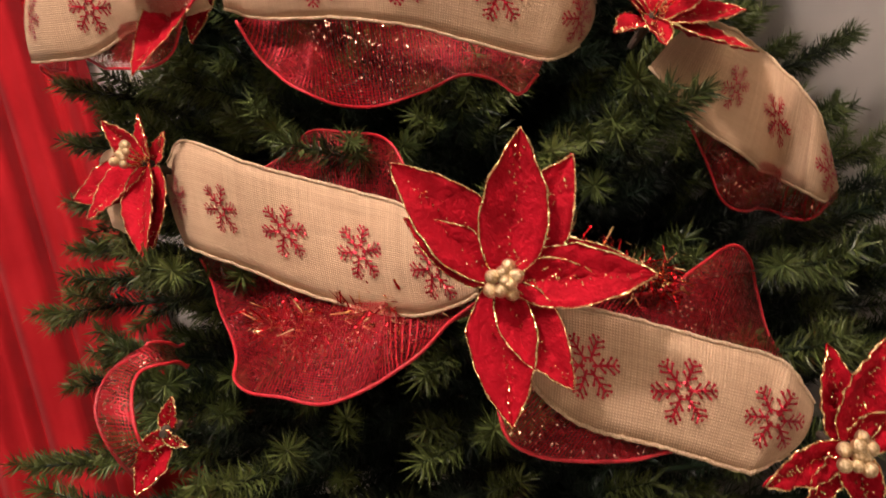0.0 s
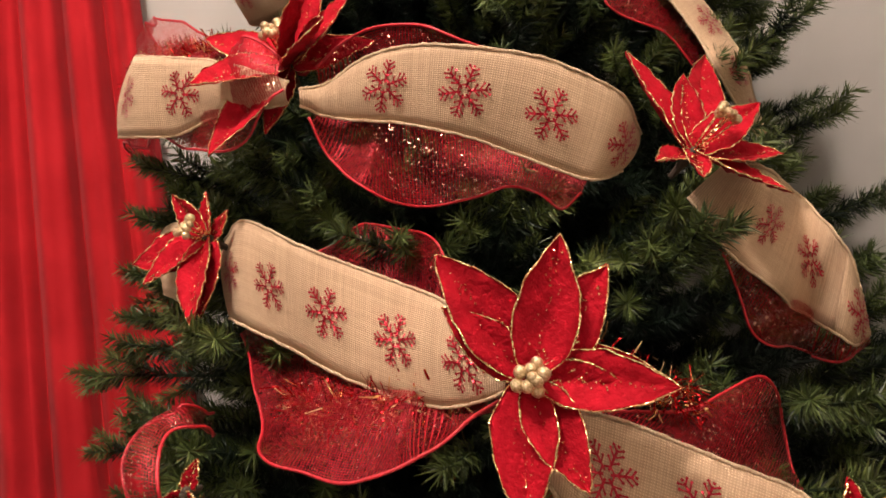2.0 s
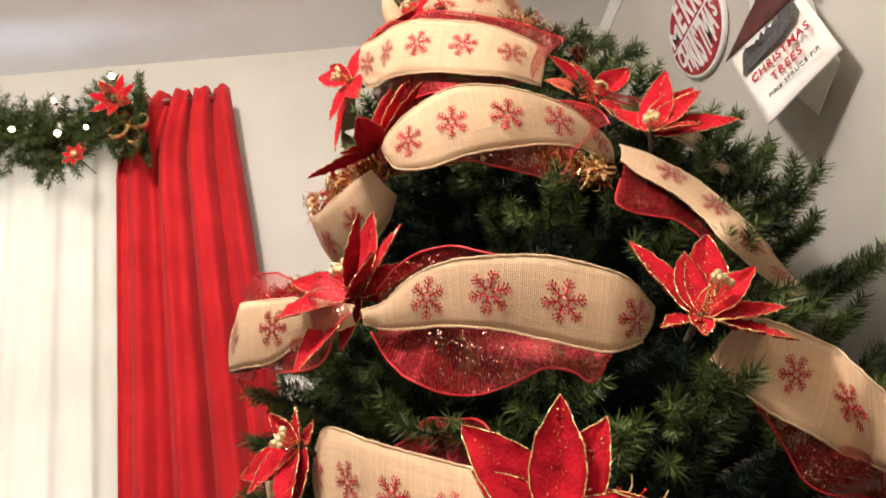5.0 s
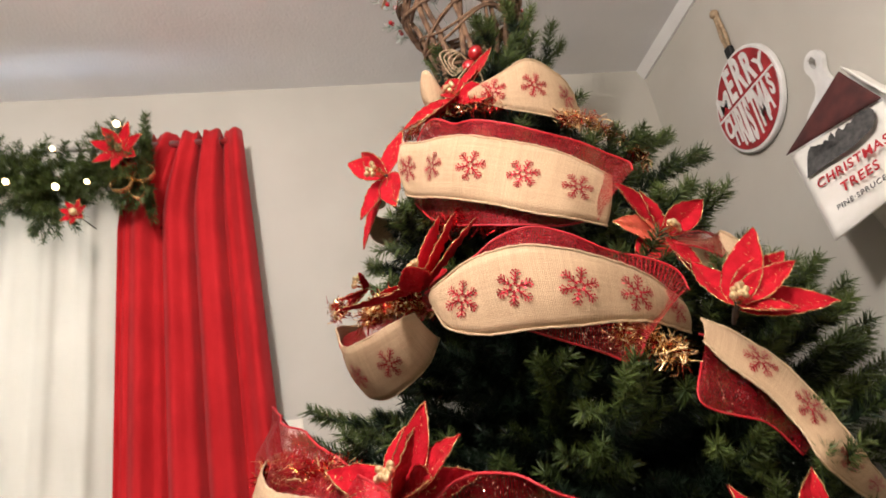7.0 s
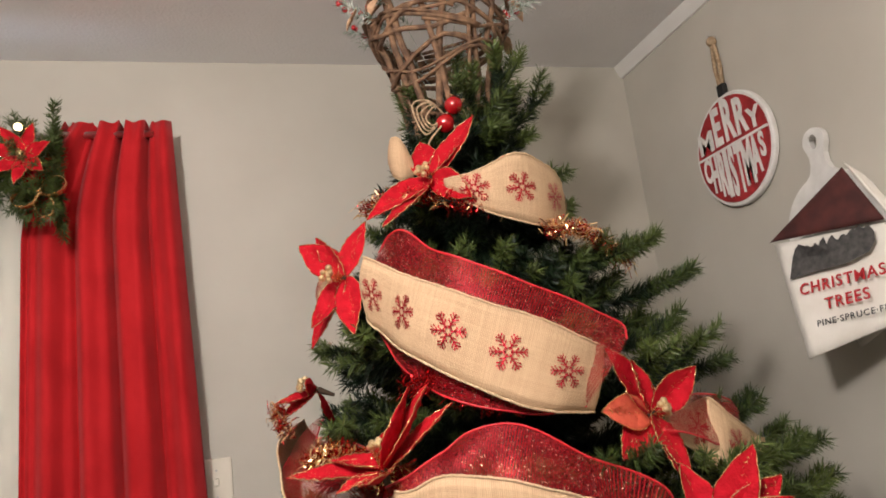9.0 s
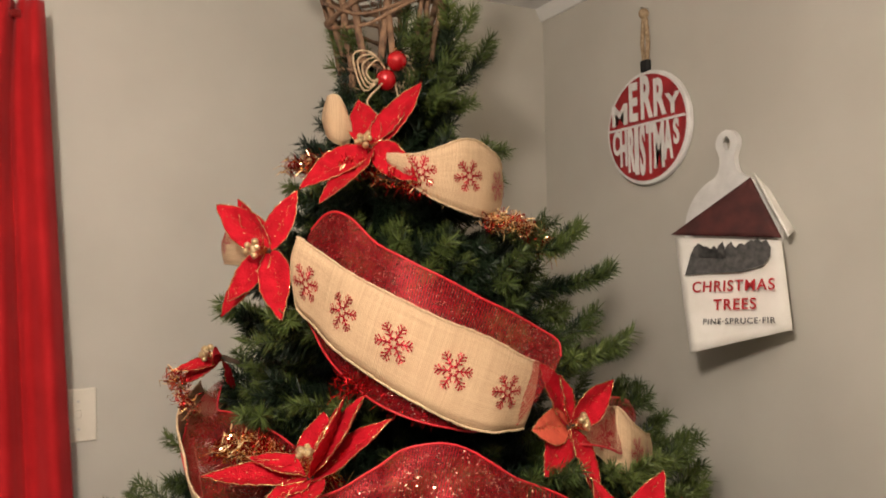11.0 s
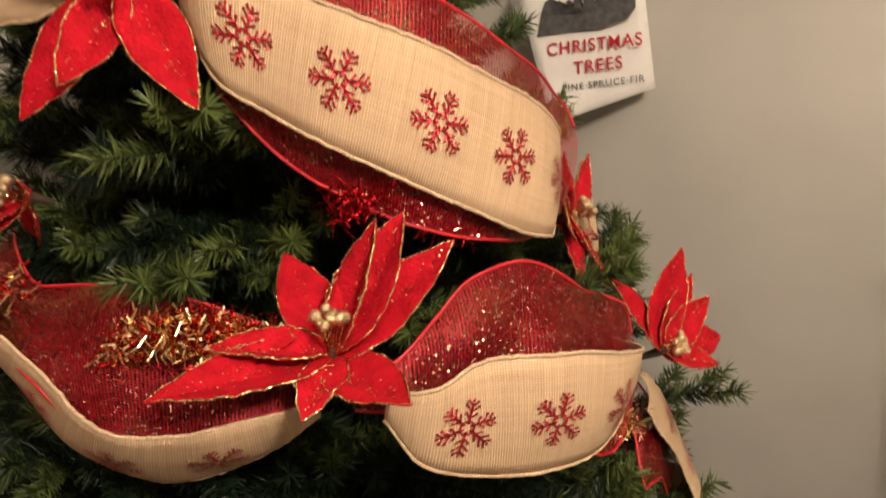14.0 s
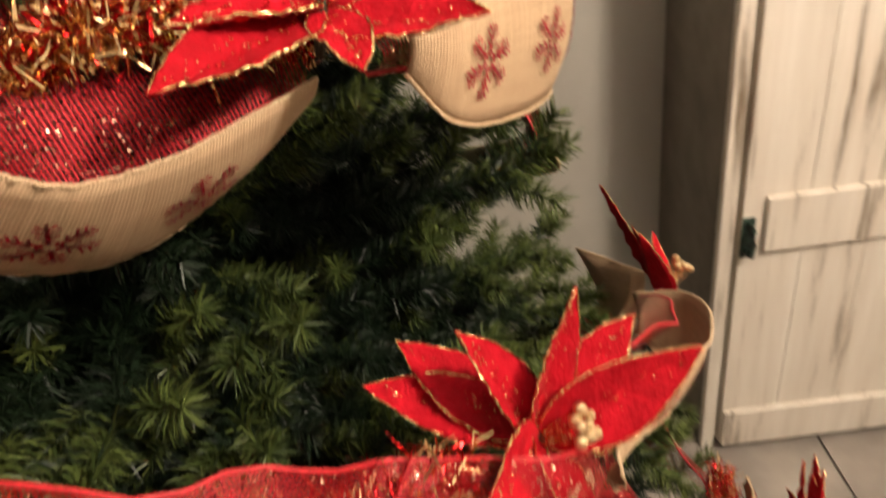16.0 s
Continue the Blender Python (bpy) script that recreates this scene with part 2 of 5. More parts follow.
def net(name):
    """See-through red deco mesh: a grid of shiny threads, closed in places by a foil film."""
    m = glitter_red(name, (0.36, 0.004, 0.011), 520.0, 1.5, 0.52, 0.45, 0.90)
    nt = m.node_tree
    b = nt.nodes["Principled BSDF"]
    co = coords(m, "UV")
    lines = []
    for axis, period in (("X", 0.0032), ("Y", 0.0024)):
        w = node(m, "TexWave", Scale=math.pi / period / 10.0, Distortion=0.25)
        w.wave_type, w.bands_direction = "BANDS", axis
        link(m, co, w.inputs["Vector"])
        g = node(m, "Math")
        g.operation = "GREATER_THAN"
        g.inputs[1].default_value = 0.88 if axis == "X" else 0.85
        link(m, w.outputs["Fac"], g.inputs[0])
        lines.append(g.outputs[0])
    mxm = node(m, "Math")
    mxm.operation = "MAXIMUM"
    link(m, lines[0], mxm.inputs[0])
    link(m, lines[1], mxm.inputs[1])
    film = node(m, "TexNoise", Scale=14.0, Detail=3.0)
    link(m, co, film.inputs["Vector"])
    fr = node(m, "MapRange")
    for k, v in (("From Min", 0.38), ("From Max", 0.72), ("To Min", 0.0), ("To Max", 0.14)):
        fr.inputs[k].default_value = v
    link(m, film.outputs["Fac"], fr.inputs["Value"])
    mx2 = node(m, "Math")
    mx2.operation = "MAXIMUM"
    link(m, mxm.outputs[0], mx2.inputs[0])
    link(m, fr.outputs[0], mx2.inputs[1])
    link(m, mx2.outputs[0], b.inputs["Alpha"])
    return m


NET = net("red_deco_mesh")


def distressed():
    """White paint rubbed through to wood in long upright scratches."""
    m = mat("distressed_white_paint", (0.75, 0.7, 0.6), 0.55)
    b = m.node_tree.nodes["Principled BSDF"]
    co = coords(m, "Object")
    mp = node(m, "Mapping", Scale=(14.0, 22.0, 1.6))
    link(m, co, mp.inputs["Vector"])
    n = node(m, "TexNoise", Scale=1.0, Detail=6.0, Roughness=0.65)
    link(m, mp.outputs[0], n.inputs["Vector"])
    r = node(m, "ValToRGB")
    e = r.color_ramp.elements
    e[0].position, e[0].color = 0.33, (0.20, 0.15, 0.10, 1)
    e[1].position, e[1].color = 0.43, (0.70, 0.64, 0.54, 1)
    top = e.new(0.65)
    top.color = (0.80, 0.755, 0.66, 1)
    link(m, n.outputs["Fac"], r.inputs["Fac"])
    link(m, r.outputs["Color"], b.inputs["Base Color"])
    bp = node(m, "Bump", Strength=0.5, Distance=0.002)
    link(m, n.outputs["Fac"], bp.inputs["Height"])
    link(m, bp.outputs["Normal"], b.inputs["Normal"])
    return m


WORNWHITE = distressed()

# ---- mesh helpers ----


def mesh_of(name, bm, material, smooth=True):
    me = bpy.data.meshes.new(name)
    bm.to_mesh(me)
    bm.free()
    me.materials.append(material)
    if smooth:
        me.polygons.foreach_set("use_smooth", [True] * len(me.polygons))
    return me


def part(name, bm, material, parent=None, label="", smooth=False):
    ob = new(name, mesh_of(name, bm, material, smooth))
    ob.parent = parent
    if label:
        tagged(ob, label)
    return ob


def shared(name, me, parent, m=None):
    ob = new(name, me)
    ob.parent = parent
    if m is not None:
        ob.matrix_basis = m
    return ob


def box(bm, x0, x1, y0, y1, z0, z1, bevel=0.0):
    made = bmesh.ops.create_cube(bm, size=1.0, matrix=Matrix.LocRotScale(((x0 + x1) / 2, (y0 + y1) / 2, (z0 + z1) / 2), None, (x1 - x0, y1 - y0, z1 - z0)))
    if bevel:
        edges = {e for v in made["verts"] for e in v.link_edges}
        bmesh.ops.bevel(bm, geom=list(edges), offset=bevel, segments=2, affect="EDGES", profile=0.5)
    return bm


def boxed(*a, **k):
    return box(bmesh.new(), *a, **k)


def tube(bm, pts, radius, sides=6, closed=False):
    """A round cord through points; radius may be a number or one per point."""
    pts = [Vector(p) for p in pts]
    n = len(pts)
    rings = []
    for i, p in enumerate(pts):
        a = pts[i - 1] if i or closed else p
        b = pts[(i + 1) % n] if i < n - 1 or closed else p
        d = (b - a).normalized()
        s = d.cross(Vector((0.31, 0.17, 0.93)))
        if s.length < 1e-3:
            s = d.cross(Vector((1, 0, 0)))
        s.normalize()
        u = s.cross(d)
        r = radius[i] if isinstance(radius, (list, tuple)) else radius
        rings.append([bm.verts.new(p + r * (math.cos(k * math.tau / sides) * s + math.sin(k * math.tau / sides) * u)) for k in range(sides)])
    for i in range(n if closed else n - 1):
        q, w = rings[i], rings[(i + 1) % n]
        for k in range(sides):
            bm.faces.new((q[k], q[(k + 1) % sides], w[(k + 1) % sides], w[k]))
    if not closed:
        bm.faces.new(rings[0][::-1])
        bm.faces.new(rings[-1])
    return bm


def ball(bm, place, r, u=12, v=8):
    bmesh.ops.create_uvsphere(bm, u_segments=u, v_segments=v, radius=r, matrix=Matrix.Translation(place))
    return bm


def spline(rows, per):
    """Catmull-Rom through rows of numbers."""
    p = np.array(rows, float)
    p = np.vstack([2 * p[0] - p[1], p, 2 * p[-1] - p[-2]])
    out = []
    for i in range(1, len(p) - 2):
        for k in range(per):
            t = k / per
            a, b, c, d = p[i - 1:i + 3]
            out.append(0.5 * (2 * b + (c - a) * t + (2 * a - 5 * b + 4 * c - d) * t * t + (3 * b - a - 3 * c + d) * t ** 3))
    out.append(p[-2])
    return np.array(out)


def thing(name, place, label, category, group=""):
    ob = new(name)
    ob.empty_display_size = 0.02
    ob.location = place
    return tagged(ob, label, category, group)


def writing(text, height, material, parent, m, name="lettering", extrude=0.0008, stretch=1.0, bold=0.0, spacing=1.0):
    """Words in the built-in font, as a mesh, centred, cap height given."""
    cu = bpy.data.curves.new(name, "FONT")
    cu.body, cu.align_x, cu.align_y = text, "CENTER", "CENTER"
    cu.size, cu.extrude, cu.offset, cu.space_character = height / 0.73, extrude, bold, spacing
    tmp = bpy.data.objects.new(name, cu)
    scene.collection.objects.link(tmp)
    bpy.context.view_layer.update()
    me = bpy.data.meshes.new_from_object(tmp.evaluated_get(bpy.context.evaluated_depsgraph_get()))
    bpy.data.objects.remove(tmp)
    me.materials.clear()
    me.materials.append(material)
    ob = new(name, me)
    ob.parent = parent
    ob.matrix_basis = m @ Matrix.Diagonal((stretch, 1, 1, 1))
    return ob


# ---- room ----
T = 0.12


def wall(name, bm, material=WALL, label="", category="wall"):
    return tagged(part(name, bm, material), label, category, kind="structure")


x0, x1, z0, z1 = WIN
bm = bmesh.new()
box(bm, WEST, x0, WALL_Y, WALL_Y + T, 0, CEIL)
box(bm, x1, WALL_X, WALL_Y, WALL_Y + T, 0, CEIL)
box(bm, x0, x1, WALL_Y, WALL_Y + T, 0, z0)
box(bm, x0, x1, WALL_Y, WALL_Y + T, z1, CEIL)
wall("wall_north", bm, label="warm greige painted wall with a window opening")
wall("wall_east", boxed(WALL_X, WALL_X + T, SOUTH, WALL_Y + T, 0, CEIL), label="warm greige painted wall carrying two signs")
wall("wall_west", boxed(WEST - T, WEST, SOUTH, WALL_Y + T, 0, CEIL), label="plain greige painted wall")
wall("wall_south", boxed(WEST - T, WALL_X + T, SOUTH - T, SOUTH, 0, CEIL), label="plain greige painted wall")
wall("ceiling", boxed(WEST - T, WALL_X + T, SOUTH - T, WALL_Y + T, CEIL, CEIL + 0.1), CEILING, "white textured ceiling", "ceiling")
floor = wall("floor", boxed(WEST - T, WALL_X + T, SOUTH - T, WALL_Y + T, -0.1, -0.006), GROUT, "grey brown square ceramic tile floor with dark joints", "floor")
# crown moulding of the side wall, with a sloping face
bm = bmesh.new()
prof = [(0.0, 0.0), (-0.008, 0.0), (-0.012, 0.008), (-0.022, 0.026), (-0.026, 0.036), (0.0, 0.036)]
ends = [[bm.verts.new((WALL_X + px, yy, CEIL - 0.0362 + pz)) for px, pz in prof] for yy in (SOUTH, WALL_Y)]
for k in range(6):
    bm.faces.new((ends[0][k], ends[0][(k + 1) % 6], ends[1][(k + 1) % 6], ends[1][k]))
bm.faces.new(ends[0][::-1])
bm.faces.new(ends[1])
tagged(part("trim", bm, TRIM), "white painted crown moulding under the ceiling", "moulding", kind="structure")
tagged(part("baseboard", boxed(WALL_X - 0.014, WALL_X, 0.36, WALL_Y, 0, 0.09, bevel=0.003), TRIM), "white painted baseboard along the wall", "baseboard", kind="structure")
tagged(part("baseboard", boxed(WEST, WALL_X - 0.016, WALL_Y - 0.014, WALL_Y, 0, 0.09, bevel=0.003), TRIM), "white painted baseboard under the window", "baseboard", kind="structure")

# window with frame, sill, muntins, panes, sky behind
window = tagged(new("window_1"), "white framed window lit by daylight behind sheers", "window", kind="structure")
for a in ((x0, x0 + 0.05, z0, z1), (x1 - 0.05, x1, z0, z1), (x0 + 0.05, x1 - 0.05, z1 - 0.05, z1), (x0 + 0.05, x1 - 0.05, z0, z0 + 0.05), (x0 + 0.05, x1 - 0.05, 1.22, 1.26)):
    part("window_frame", boxed(a[0], a[1], WALL_Y + 0.03, WALL_Y + 0.09, a[2], a[3]), TRIM, window)
part("window_sill", boxed(x0 - 0.04, x1 + 0.04, WALL_Y - 0.05, WALL_Y + 0.028, z0 - 0.03, z0, bevel=0.004), TRIM, window)
for za, zb in ((z0 + 0.05, 1.22), (1.26, z1 - 0.05)):
    p = part("pane", boxed(x0 + 0.05, x1 - 0.05, WALL_Y + 0.055, WALL_Y + 0.06, za, zb), GLASS, window)
    p.visible_shadow = False
bm = bmesh.new()
vs = [bm.verts.new(c) for c in ((x0 - 1.2, WALL_Y + 0.9, -0.2), (x1 + 1.2, WALL_Y + 0.9, -0.2), (x1 + 1.2, WALL_Y + 0.9, 3.2), (x0 - 1.2, WALL_Y + 0.9, 3.2))]
bm.faces.new(vs)
tagged(part("backdrop", bm, DAY), "pale overcast daylight outside the window", "sky", kind="structure")


# ---- curtains ----
def drape(bm, xa, xb, za, zb, y, folds, depth, flare, seed, n=160, rows=36, pinch=0.0):
    """Hanging cloth with rounded folds, a little wider and looser towards the hem."""
    rnd = random.Random(seed)
    ph = [rnd.uniform(-0.5, 0.5) for _ in range(folds + 2)]
    am = [rnd.uniform(0.75, 1.15) for _ in range(folds + 2)]
    grid = []
    for j in range(rows + 1):
        v = j / rows
        z = zb + (za - zb) * v
        line = []
        for i in range(n + 1):
            u = i / n
            k = u * folds
            a = am[int(k)]
            wob = 0.25 * math.sin(3.1 * v + ph[int(k)] * 4)
            y_off = depth * a * math.sin(math.tau * (k + wob * v * 0.3)) * (0.75 + 0.25 * v) + 0.25 * depth * math.sin(math.tau * 2.3 * k + 2 * v)
            xx = xa + (xb - xa) * u
            xx += (u - 0.25) * flare * v
            xx += pinch * (1 - u) * max(0.0, 1 - v / 0.13) ** 1.5
            top = 0.012 * abs(math.sin(math.tau * k)) if j == 0 else 0.0
            line.append(bm.verts.new((xx + 0.3 * depth * math.cos(math.tau * k) * 0.6, y + y_off, z - top)))
        grid.append(line)
    for j in range(rows):
        for i in range(n):
            bm.faces.new((grid[j][i], grid[j][i + 1], grid[j + 1][i + 1], grid[j + 1][i]))
    return bm


def cloth(ob, thick):
    s = ob.modifiers.new("thickness", "SOLIDIFY")
    s.thickness = thick
    return ob


curtain = thing("curtain", (-0.25, 1.655, 0.02), "long red gathered curtain panel hanging from a rod", "curtain")
curtain.matrix_basis = Matrix.Identity(4)
cloth(part("panel", drape(bmesh.new(), -0.43, -0.105, 0.03, 2.085, 1.655, 4, 0.030, 0.115, 5, pinch=0.09), CURTAIN, curtain, smooth=True), 0.002)
sheer = thing("sheer_curtain", (0, 0, 0), "white translucent sheer curtain in front of the window", "curtain")
cloth(part("panel", drape(bmesh.new(), -1.7, -0.33, 0.05, 2.0, 1.69, 13, 0.012, 0.0, 8, n=200), SHEER, sheer, smooth=True), 0.001)
curtain2 = thing("curtain", (0, 0, 0), "long red gathered curtain panel hanging from a rod", "curtain")
cloth(part("panel", drape(bmesh.new(), -2.0, -1.66, 0.03, 2.085, 1.655, 4, 0.030, -0.1, 6), CURTAIN, curtain2, smooth=True), 0.002)
rod = thing("curtain_rod", (0, 0, 0), "brushed metal curtain rod with wall brackets", "curtain rod")
part("pole", tube(bmesh.new(), [(-2.05, 1.655, 2.05), (-0.14, 1.655, 2.05)], 0.008, 12), METAL, rod, smooth=True)
for bx in (-0.125, -2.04):
    part("bracket", tube(bmesh.new(), [(bx, 1.655, 2.05), (bx, 1.70, 2.045), (bx, WALL_Y, 2.045)], 0.006, 8), METAL, rod)

# ---- switch plate ----
plate = thing("light_switch", (-0.041, WALL_Y, 1.212), "ivory plastic wall switch plate with a toggle", "light switch")
part("plate", boxed(-0.036, 0.036, -0.007, 0, -0.058, 0.058, bevel=0.003), PLASTIC, plate)
part("toggle", boxed(-0.005, 0.005, -0.016, -0.0072, -0.004, 0.012, bevel=0.0015), PLASTIC, plate)
for sz in (-0.03, 0.03):
    part("screw", tube(bmesh.new(), [(0, -0.0085, sz), (0, -0.0065, sz)], 0.0028, 10), METAL, plate)

# ---- cupboard with a distressed door ----
cup = thing("cupboard", (0.86, 0.34, 0.0), "tall distressed white painted wooden cupboard beside the tree", "cupboard")
CW, CD, CH = 0.78, WALL_X - 0.86 - 0.004, 1.235       # width, depth, height; the front looks to -x, the side to +y
part("body", boxed(0.022, CD, -CW, 0.0, 0.0, CH, bevel=0.003), DARKWOOD, cup, "grey brown cupboard carcass")
part("edge_strip", boxed(0.0, 0.0215, -0.028, 0.0, 0.0, CH, bevel=0.003), WORNWHITE, cup)
part("edge_strip", boxed(0.0, 0.0215, -CW, -CW + 0.028, 0.0, CH, bevel=0.003), WORNWHITE, cup)
door = part("door", boxed(0.004, 0.0212, -CW + 0.034, -0.036, 0.02, CH - 0.03), WORNWHITE, cup, "distressed white plank door")
for k in range(6):
    w = (CW - 0.07) / 6
    part("plank", boxed(-0.006, 0.0035, -0.036 - (k + 1) * w + 0.0006, -0.036 - k * w - 0.0006, 0.022, CH - 0.032, bevel=0.0012), WORNWHITE, door)
for zc, hh in ((0.075, 0.10), (0.60, 0.115), (1.13, 0.11)):
    part("cross_rail", boxed(-0.022, -0.0065, -CW + 0.036, -0.075 if zc > 0.5 else -0.037, zc - hh / 2, zc + hh / 2, bevel=0.004), WORNWHITE, door)
handle = part("handle", tube(bmesh.new(), [(-0.007, -0.048, 0.603), (-0.032, -0.048, 0.598), (-0.038, -0.048, 0.573), (-0.032, -0.048, 0.548), (-0.007, -0.048, 0.543)], 0.006, 8), IRON, door, "aged green iron pull handle", smooth=True)
part("handle_plate", boxed(-0.010, -0.0062, -0.060, -0.036, 0.53, 0.615, bevel=0.001), IRON, handle)
part("top_board", boxed(-0.02, CD, -CW - 0.012, 0.012, CH + 0.0005, CH + 0.022, bevel=0.004), WORNWHITE, cup)
part("foot", boxed(-0.03, 0.02, -CW + 0.01, -CW + 0.07, 0.0, 0.06, bevel=0.005), WORNWHITE, cup)

# ---- signs on the side wall ----
# local frame of a sign: x along the wall to the viewer's right (-y), y up, z out of the wall (-x)
ON_WALL = Matrix(((0, 0, -1, 0), (-1, 0, 0, 0), (0, 1, 0, 0), (0, 0, 0, 1)))


def disc(bm, r, z0, z1, n=64, bevel=0.003, cx=0.0, cy=0.0):
    rings = []
    for rr, zz in ((r, z0), (r, z1 - bevel), (r - bevel, z1)):
        rings.append([bm.verts.new((cx + rr * math.cos(k * math.tau / n), cy + rr * math.sin(k * math.tau / n), zz)) for k in range(n)])
    for q, w in zip(rings, rings[1:]):
        for k in range(n):
            bm.faces.new((q[k], q[(k + 1) % n], w[(k + 1) % n], w[k]))
    bm.faces.new(rings[0][::-1])
    bm.faces.new(rings[-1])
    return bm


sign = thing("round_sign", (0, 0, 0), "round red and white ornament shaped wooden holiday sign", "sign")
sign.matrix_basis = Matrix.Translation((WALL_X - 0.001, 1.31, 1.853)) @ ON_WALL
SR = 0.142
part("backing_board", disc(bmesh.new(), SR, 0.004, 0.017), WHITEPAINT, sign, "white painted round board")
red = part("red_face", disc(bmesh.new(), SR - 0.010, 0.0172, 0.0195, bevel=0.001), SIGNRED, sign, "deep red painted face")
part("divider", boxed(-SR + 0.010, SR - 0.010, 0.006, 0.012, 0.0196, 0.0225), WHITEPAINT, sign)


def arched(word, y_mid, y_flat, upper, m):
    """Letters that fill half of the disc: each as tall as the rim leaves room for."""
    n = len(word)
    span = 0.232
    widths = [0.55 if c == "I" else 1.25 if c == "M" else 1.0 for c in word]
    total, x = sum(widths), -span / 2
    for c, w in zip(word, widths):
        w = span * w / total
        xc = x + w / 2
        x += w
        rim = math.sqrt(max((SR - 0.018) ** 2 - (abs(xc) + w * 0.25) ** 2, 0.0004))
        a, b = (y_flat, rim) if upper else (-rim, y_flat)
        writing(c, 0.05, WHITEPAINT, m, Matrix.Translation((xc, (a + b) / 2, 0.0208)) @ Matrix.Diagonal((w / 0.047 if c != "I" else 1.2, max(b - a, 0.02) / 0.05, 1, 1)), extrude=0.0012, bold=0.0022)


arched("MERRY", 0.06, 0.017, True, sign)
arched("CHRISTMAS", -0.06, 0.001, False, sign)
part("cap", boxed(-0.012, 0.012, SR - 0.003, SR + 0.028, 0.004, 0.02, bevel=0.003), BLACKTIE, sign)
part("jute_loop", tube(bmesh.new(), [(-0.004, SR + 0.02, 0.012), (-0.010, SR + 0.07, 0.012), (-0.004, SR + 0.13, 0.012), (0.0, SR + 0.155, 0.014), (0.005, SR + 0.13, 0.012), (0.010, SR + 0.07, 0.012), (0.004, SR + 0.02, 0.012)], 0.0055, 8), ROPE, sign, smooth=True)
bm = ball(bmesh.new(), (0, SR + 0.145, 0.014), 0.013)
part("knot", bm, ROPE, sign, smooth=True)
part("nail", tube(bmesh.new(), [(0, SR + 0.158, 0), (0, SR + 0.158, 0.022)], 0.003, 8), METAL, sign)

board = thing("paddle_board", (0, 0, 0), "white painted wooden paddle board hung by its handle", "board")
board.matrix_basis = Matrix.Translation((WALL_X - 0.001, 1.066, 1.586)) @ ON_WALL
bm = bmesh.new()
out = []
for k in range(49):                      # round board below, neck and round handle above
    a = math.radians(108 + 324 * k / 48)
    out.append((0.126 * math.cos(a), 0.126 * math.sin(a) - 0.004))
out += [(0.027, 0.126), (0.021, 0.142), (0.020, 0.16)]
for k in range(13):
    a = math.radians(-35 + 250 * k / 12)
    out.append((0.030 * math.cos(a), 0.030 * math.sin(a) + 0.19))
out += [(-0.020, 0.16), (-0.021, 0.142), (-0.027, 0.126)]
hole = [(0.010 * math.cos(k * math.tau / 14), 0.016 * math.sin(k * math.tau / 14) + 0.19) for k in range(14)]
edges = []
for loop in (out, hole):
    vs = [bm.verts.new((x, y, 0.004)) for x, y in loop]
    edges += [bm.edges.new((vs[i], vs[(i + 1) % len(vs)])) for i in range(len(vs))]
bmesh.ops.triangle_fill(bm, use_beauty=True, edges=edges)
res = bmesh.ops.extrude_face_region(bm, geom=bm.faces[:])
bmesh.ops.translate(bm, verts=[v for v in res["geom"] if isinstance(v, bmesh.types.BMVert)], vec=(0, 0, 0.014))
bmesh.ops.recalc_face_normals(bm, faces=bm.faces[:])
part("board_body", bm, WHITEPAINT, board)
part("nail", tube(bmesh.new(), [(0, 0.198, 0), (0, 0.198, 0.026)], 0.003, 8), METAL, board)

# folded tea towel on the board: a dark red-brown gable over a printed white cloth, standing off the wall
towel = thing("tea_towel", (0, 0, 0), "white printed cotton tea towel with dark brown gable fold", "towel")
TL, TR_, BR_, BL_ = Vector((1.118, 1.128, 1.572)), Vector((1.172, 0.903, 1.556)), Vector((1.168, 0.882, 1.383)), Vector((1.070, 1.048, 1.330))
PK = Vector((1.19, 0.985, 1.692))


def slab(bm, corners, thick, n=12, sag=0.006, seed=0):
    """A padded cloth panel between four corners, softly dented."""
    a, b, c, d = corners
    nrm = (b - a).cross(d - a).normalized()
    for side in (0, 1):
        grid = []
        for j in range(n + 1):
            row = []
            for i in range(n + 1):
                u, v = i / n, j / n
                p = a.lerp(b, u).lerp(d.lerp(c, u), v)
                bulge = sag * math.sin(math.pi * u) * math.sin(math.pi * v) + 0.003 * noise.noise(Vector((u * 3 + seed, v * 3, side)))
                edge = min(u, v, 1 - u, 1 - v)
                t = thick * min(1.0, 0.35 + edge * 6)
                row.append(bm.verts.new(p + nrm * ((bulge + t / 2) if side == 0 else (bulge * 0.5 - t / 2))))
            grid.append(row)
        for j in range(n):
            for i in range(n):
                q = (grid[j][i], grid[j][i + 1], grid[j + 1][i + 1], grid[j + 1][i])
                bm.faces.new(q if side == 0 else q[::-1])
        rim = [grid[0][i] for i in range(n)] + [grid[j][n] for j in range(n)] + [grid[n][n - i] for i in range(n)] + [grid[n - j][0] for j in range(n)]
        if side == 0:
            first = rim
        else:
            for k in range(len(rim)):
                bm.faces.new((first[k], rim[k], rim[(k + 1) % len(rim)], first[(k + 1) % len(rim)]))
    bmesh.ops.recalc_face_normals(bm, faces=bm.faces[:])
    return bm


